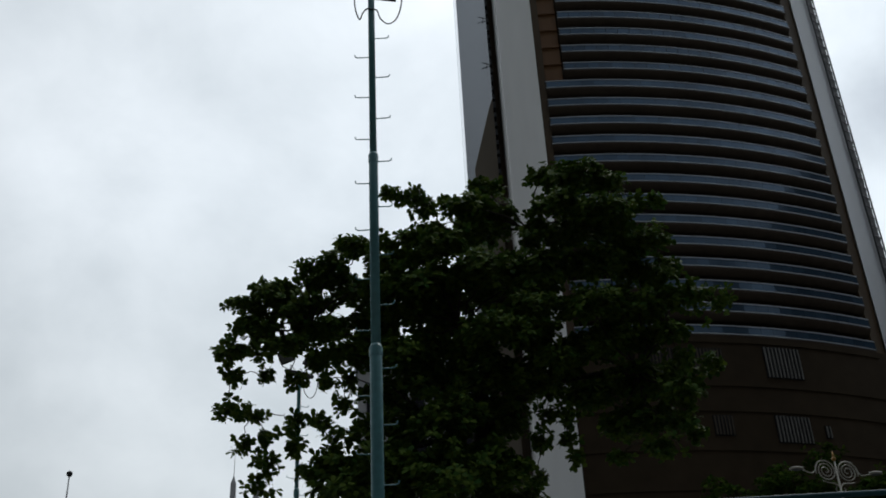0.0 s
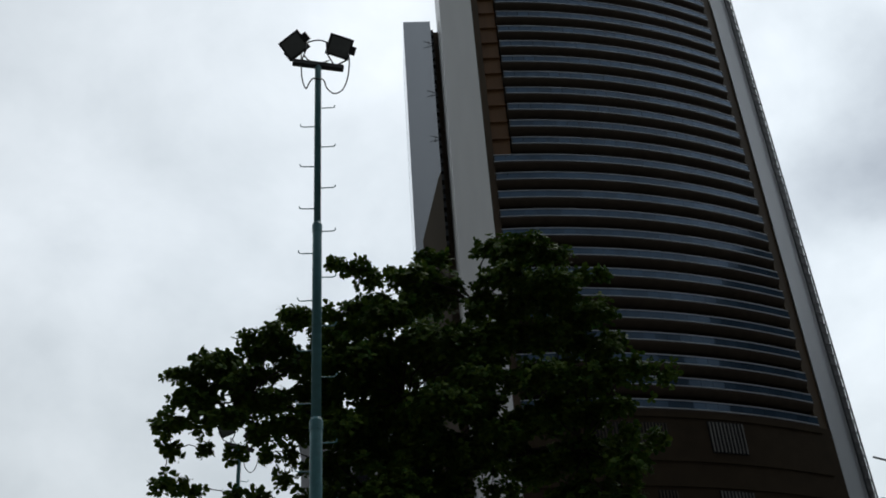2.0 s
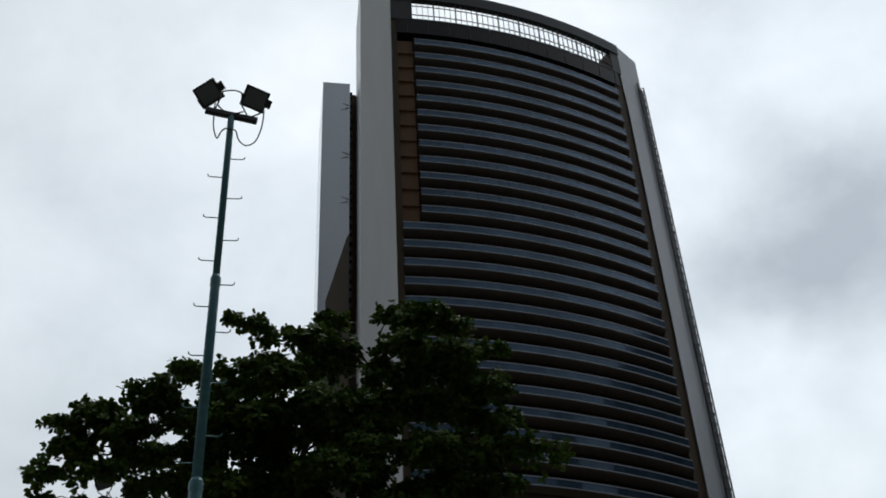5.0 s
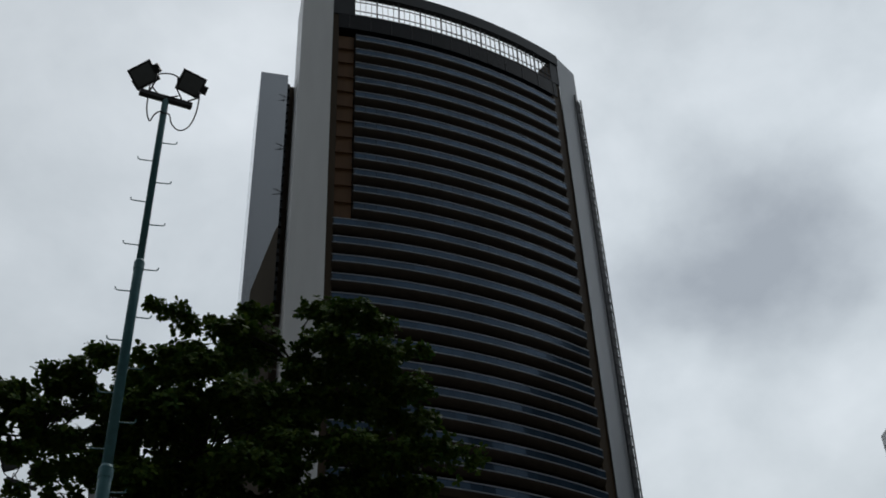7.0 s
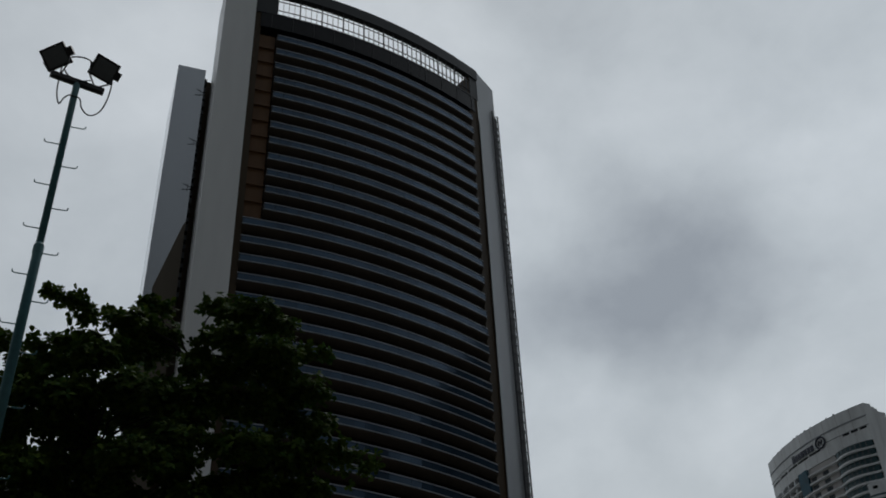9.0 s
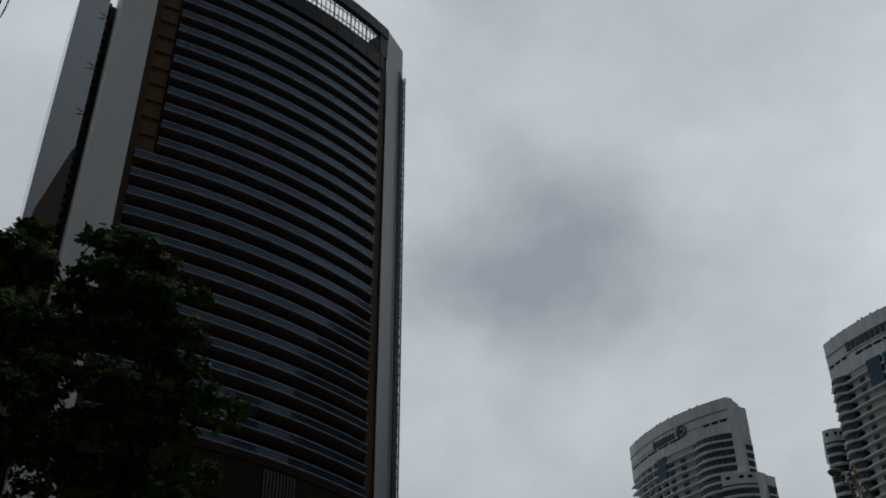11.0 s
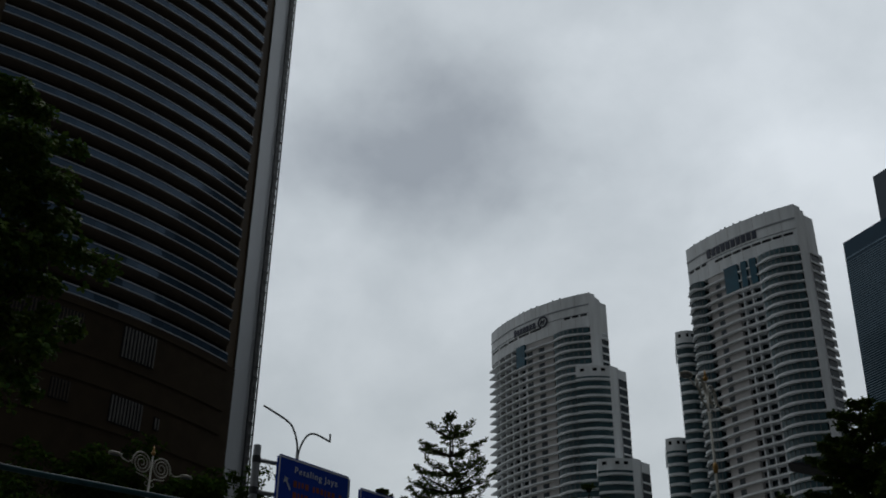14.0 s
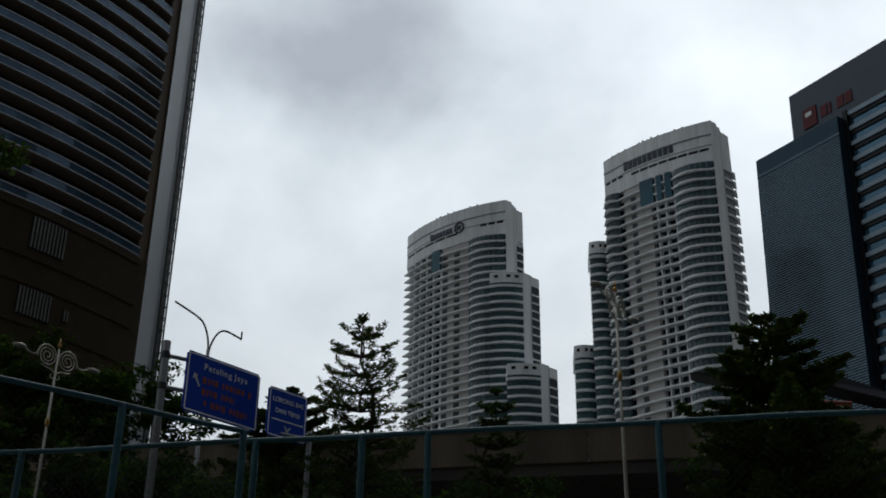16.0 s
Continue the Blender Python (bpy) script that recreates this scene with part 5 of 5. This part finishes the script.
def road_sign(label, tl, tr, z0, z1, lines, bars, shapes, post, arms):
    T = thing("road_sign", label, "road sign", "road signs")
    u = Vector((tr.x - tl.x, tr.y - tl.y, 0))
    w, h = u.length, z1 - z0
    u.normalize()
    n = Vector((u.y, -u.x, 0))
    m = Matrix(((u.x, -n.x, 0, tl.x), (u.y, -n.y, 0, tl.y), (0, 0, 1, z0), (0, 0, 0, 1)))
    bm = bmesh.new()
    box(bm, (0, 0, 0), (w, 0.05, h))
    bmesh.ops.bevel(bm, geom=[e for e in bm.edges if abs(e.verts[0].co.y - e.verts[1].co.y) > 0.01], offset=0.06, segments=3, affect="EDGES")
    board = part("board", bm, "blue", T)
    board.matrix_basis = m
    bm = bmesh.new()
    for lo, hi in (((0.04, -0.006, 0.03), (w - 0.04, 0, 0.06)), ((0.04, -0.006, h - 0.06), (w - 0.04, 0, h - 0.03)),
                   ((0.03, -0.006, 0.06), (0.06, 0, h - 0.06)), ((w - 0.06, -0.006, 0.06), (w - 0.03, 0, h - 0.06))):
        box(bm, lo, hi)
    part("border", bm, "offwhite", board, "white border line")
    for body, size, x, z in lines:
        spacing = 1.22 if size > 0.2 else 1.0
        along = x * w
        for word in body.split():
            me = text_mesh(word, size, spacing)
            me.materials.clear()
            me.materials.append(M["offwhite"])
            ob = new("word", me)
            ob.parent = board
            ob.matrix_basis = pose(along, -0.006, z * h, 90, 0, 0)
            tagged(ob, "white lettering")
            along += max(v.co.x for v in me.vertices) + 0.36 * size * spacing
    for mat, x0, x1, zc, hh in bars:
        k = x0
        while k < x1:
            ww = 0.034 + 0.012 * math.sin(k * 37) if mat == "signorange" else x1 - x0
            bm = bmesh.new()
            box(bm, (k * w, -0.006, zc * h - hh * (0.5 + 0.12 * math.sin(k * 91))), (min(k + ww, x1) * w, -0.001, zc * h + hh * 0.5))
            part("bar", bm, mat, board)
            k += ww + (0.02 if math.sin(k * 53) < 0.8 else 0.06)
    for pts in shapes:
        bm = bmesh.new()
        vs = [bm.verts.new((x * w, -0.007, z * h)) for x, z in pts]
        f = bm.faces.new(vs)
        bmesh.ops.solidify(bm, geom=[f], thickness=0.005)
        part("symbol", bm, "offwhite", board, "white symbol")
    bm = bmesh.new()
    px, py, pz, pr = post
    tube(bm, [(px, py, GROUND - 0.05), (px, py, pz - 0.02), (px, py, pz)], [pr, pr, pr * 0.9], 14)
    part("post", bm, "steel", T, "galvanised steel post", smooth=True)
    for z in arms:
        bm = bmesh.new()
        tube(bm, [(px, py, z), (px * 0.5 + (tl.x + u.x * 0.3) * 0.5, py * 0.5 + (tl.y + u.y * 0.3) * 0.5 + 0.05, z),
                  (tl.x + u.x * 0.3 - n.x * 0.08, tl.y + u.y * 0.3 - n.y * 0.08, z)], 0.05, 8)
        part("arm", bm, "steel", T)
        bm = bmesh.new()
        tube(bm, [(px, py, z - 0.08), (px, py, z + 0.08)], pr * 1.15, 12)
        part("clamp", bm, "rail", T)
    return T


P = polar(25.0, 25)
road_sign("large blue road sign with white and orange lettering", polar(26.13, 25), polar(29.9, 26.44), 9.17, 10.57,
          [("Petaling Jaya", 0.215, 0.22, 0.755)],
          [("signorange", 0.22, 0.93, 0.58, 0.14), ("signorange", 0.22, 0.66, 0.39, 0.14), ("signorange", 0.26, 0.84, 0.20, 0.14)],
          [[(0.10, 0.66), (0.15, 0.63), (0.135, 0.60), (0.19, 0.46), (0.17, 0.44), (0.115, 0.57), (0.085, 0.55)]],
          (P.x, P.y, 10.72, 0.088), (10.38, 9.65))
P = polar(32.6, 29.8)
road_sign("smaller blue road sign with white lettering", polar(30.41, 29), polar(32.4, 29.9), 9.86, 11.18,
          [("LORONG BAS", 0.175, 0.10, 0.72), ("DAN TEKSI", 0.175, 0.18, 0.50)],
          [("offwhite", 0.10, 0.92, 0.36, 0.03)],
          [[(0.42, 0.27), (0.48, 0.24), (0.49, 0.13), (0.53, 0.13), (0.54, 0.24), (0.62, 0.27), (0.55, 0.19), (0.51, 0.09), (0.47, 0.19)]],
          (P.x, P.y, 10.2, 0.07), (10.0,))


# ---- chain-link fences round the court ----
def fence(label, start, end, posts, height):
    T = thing("fence", label, "fence", "court fences")
    a, b = Vector(start), Vector(end)
    d = (b - a)
    length = d.length
    d.normalize()

    def at(s, z):
        return (a.x + d.x * s, a.y + d.y * s, z)

    bm = bmesh.new()
    tube(bm, [at(length * i / 24, height + 0.008 * math.sin(i * 2.1)) for i in range(25)], 0.024, 10)
    part("top_rail", bm, "fencepaint", T, "teal painted top rail", smooth=True)
    for s in posts:
        bm = bmesh.new()
        tube(bm, [at(s, -0.05), at(s, height - 0.02), at(s, height + 0.015)], [0.032, 0.032, 0.02], 10)
        part("post", bm, "fencepaint", T, smooth=True)
    # two sets of slanting wires
    verts, faces = [], []
    r, step = 0.0013, 0.075
    nrm = Vector((-d.y, d.x, 0))
    lo, hi = 0.05, height - 0.03
    k = -int((hi - lo) / step) - 1
    while k * step < length:
        for sgn in (1, -1):
            s_lo, s_hi = k * step, k * step + (hi - lo)
            c0, c1 = max(s_lo, 0.0), min(s_hi, length)
            if c1 - c0 < 0.02:
                continue
            z_a, z_b = lo + (c0 - s_lo), lo + (c1 - s_lo)
            if sgn < 0:
                z_a, z_b = hi + lo - z_a, hi + lo - z_b
            i = len(verts)
            off = nrm * (0.032 + 0.002 * sgn)
            for s, z in ((c0, z_a), (c1, z_b)):
                p = Vector(at(s, z)) + off
                verts += [p + nrm * r, p - nrm * r * 0.5 + Vector((0, 0, r * 0.87)), p - nrm * r * 0.5 - Vector((0, 0, r * 0.87))]
            faces += [(i, i + 1, i + 4, i + 3), (i + 1, i + 2, i + 5, i + 4), (i + 2, i, i + 3, i + 5)]
        k += 1
    me = bpy.data.meshes.new("wire_mesh")
    me.from_pydata([tuple(v) for v in verts], [], faces)
    me.materials.append(M["wire"])
    ob = new("wire_mesh", me)
    ob.parent = T
    tagged(ob, "chain-link wire mesh", kind="stuff")
    return T


fence("teal tubular chain-link fence along the court", (-12.0, 8.66), (4.95, 8.72), (0.4, 3.6, 6.8, 10.0, 12.9, 15.75, 16.9), 4.5)
fence("teal tubular chain-link fence closing the court's corner", (1.36, 13.63), (13.76, -1.87), (0.3, 2.0, 3.72, 6.05, 7.04, 7.64, 9.63, 12.6, 15.0, 18.0), 4.5)


# ---- far buildings and masts behind the tree and the viaduct ----
def far_block():
    T = thing("apartment_block", "pale plastered apartment block behind the tree", "building")
    bm = bmesh.new()
    prism(bm, [(-5.6, 70.0), (2.2, 70.0), (2.2, 82.0), (-5.6, 82.0)], 0, 35.5)
    part("wall", bm, "plaster", T)
    bm = bmesh.new()
    box(bm, (-5.8, 69.8, 35.5), (2.4, 82.2, 36.1))
    part("roof", bm, "slab", T)
    for k in range(10):
        for i in range(5):
            bm = bmesh.new()
            x, z = -5.0 + 1.5 * i, 5.2 + 3.0 * k
            box(bm, (x, 69.9, z), (x + 0.9, 70.0, z + 1.5))
            w = part("window", bm, "darkwall", T)
            bm = bmesh.new()
            box(bm, (x - 0.08, 69.78, z - 0.12), (x + 0.98, 69.99, z - 0.02))
            part("sill", bm, "plaster", w)


far_block()


def mast(label, az, dist, z1, r, dish):
    T = thing("mast", label, "mast", "thin masts")
    p = polar(az, dist)
    bm = bmesh.new()
    tube(bm, [(p.x, p.y, GROUND), (p.x, p.y, z1 * 0.9), (p.x, p.y, z1)], [r, r * 0.7, r * 0.4], 8)
    part("pole", bm, "steel", T, smooth=True)
    bm = bmesh.new()
    if dish:
        ball(bm, (p.x, p.y, z1), r * 2.2)
        part("beacon", bm, "rail", T)
    else:
        tube(bm, [(p.x, p.y, GROUND), (p.x, p.y, z1 - 2.6), (p.x, p.y, z1 - 1.9)], [0.75, 0.28, 0.03], 4)
        part("pylon", bm, "plaster", T, "pale tapered pylon")


mast("thin grey mast with a small beacon", -19.15, 80, 31.3, 0.1, True)
mast("thin rod over a pale tapered pylon", -11.0, 90, 37.4, 0.05, False)
mast("thin rod over a pale tapered pylon", -9.82, 90, 37.3, 0.05, False)


def gable():
    T = thing("house", "pale gabled roof end far off", "building")
    p = polar(-23.6, 90)
    bm = bmesh.new()
    vs = [bm.verts.new((p.x + x, p.y + y, z)) for y in (0, 9) for x, z in ((-4, GROUND), (3.4, GROUND), (3.4, 29.5), (0, 33.6), (-4, 31.0))]
    bm.faces.new(vs[:5])
    bm.faces.new(vs[5:][::-1])
    for i in range(5):
        j = (i + 1) % 5
        bm.faces.new((vs[j], vs[i], vs[5 + i], vs[5 + j]))
    part("wall", bm, "plaster", T)


gable()


def station_roof():
    T = thing("station_hall", "low hall with a dark sloping sheet roof and orange awning", "building")
    def at(az, el, d=62.0):
        return polar(az, d, 1.6 + d * math.tan(radians(el)))
    out = [at(52.2, 18.87), at(53.6, 18.5), at(58.1, 17.9), at(61.8, 16.6), at(66.0, 15.2), at(66.0, 15.8), at(61.8, 17.1), at(58.5, 18.6), at(56.0, 18.75)]
    back = Vector((0.83, 0.55, 0)) * 1.5
    bm = bmesh.new()
    f = [bm.verts.new(p) for p in out]
    g = [bm.verts.new(p + back) for p in out]
    bm.faces.new(f)
    bm.faces.new(g[::-1])
    for i in range(len(out)):
        j = (i + 1) % len(out)
        bm.faces.new((f[j], f[i], g[i], g[j]))
    bmesh.ops.recalc_face_normals(bm, faces=bm.faces)
    part("roof", bm, "roof", T, "dark sloping roof sheet")
    bm = bmesh.new()
    a, b = polar(57.0, 64), polar(66, 64)
    prism(bm, [(a.x, a.y), (b.x, b.y), (b.x + 10, b.y + 7), (a.x + 10, a.y + 7)], GROUND, 20.5)
    bmesh.ops.recalc_face_normals(bm, faces=bm.faces)
    part("wall", bm, "darkwall", T)
    bm = bmesh.new()
    c = polar(59.2, 61, 20.1)
    box(bm, (-0.7, -0.5, -0.14), (0.7, 0.5, 0.14), Matrix.Translation(c) @ pose(0, 0, 0, 20, 8, -59))
    part("awning", bm, "awning", T, "orange fabric awning")


station_roof()


# ---- towers round about, seen only in the glass ----
def mirrored_tower(label, x, y, w, d, z, steps):
    T = thing("tower", label, "building", "high-rise towers")
    for k in range(steps):
        bm = bmesh.new()
        f = 1 - 0.3 * k
        box(bm, (x - w / 2, y - d / 2, -0.1 + (z * (0.8 + 0.1 * k) if k else 0)), (x - w / 2 + w * f, y + d / 2, z * (0.8 + 0.2 * (k + 1) / steps) if steps > 1 else z))
        part("block", bm, "base" if k % 2 == 0 else "roof", T)


mirrored_tower("dark tower block standing across the road", 285, -2, 40, 125, 245, 1)
mirrored_tower("narrow dark tower block standing across the road", 154, -23, 19, 19, 176, 1)
mirrored_tower("dark stepped tower block behind the curved tower", 84, 279, 22, 14, 205, 2)


# ---- unseen blocks added behind the camera to shade the foreground ----
def shade_block(label, x0, y0, x1, y1, z):
    T = thing("apartment_block", label, "building", "blocks round the court")
    bm = bmesh.new()
    box(bm, (x0, y0, -0.1), (x1, y1, z))
    part("wall", bm, "girder", T)
    bm = bmesh.new()
    box(bm, (x0 - 0.3, y0 - 0.3, z), (x1 + 0.3, y1 + 0.3, z + 0.5))
    part("roof", bm, "roof", T)


shade_block("unseen dark block added to shade the court", -45, -40, 38, -16, 30)
shade_block("unseen dark block added to shade the court's side", 44, -60, 64, -14, 34)
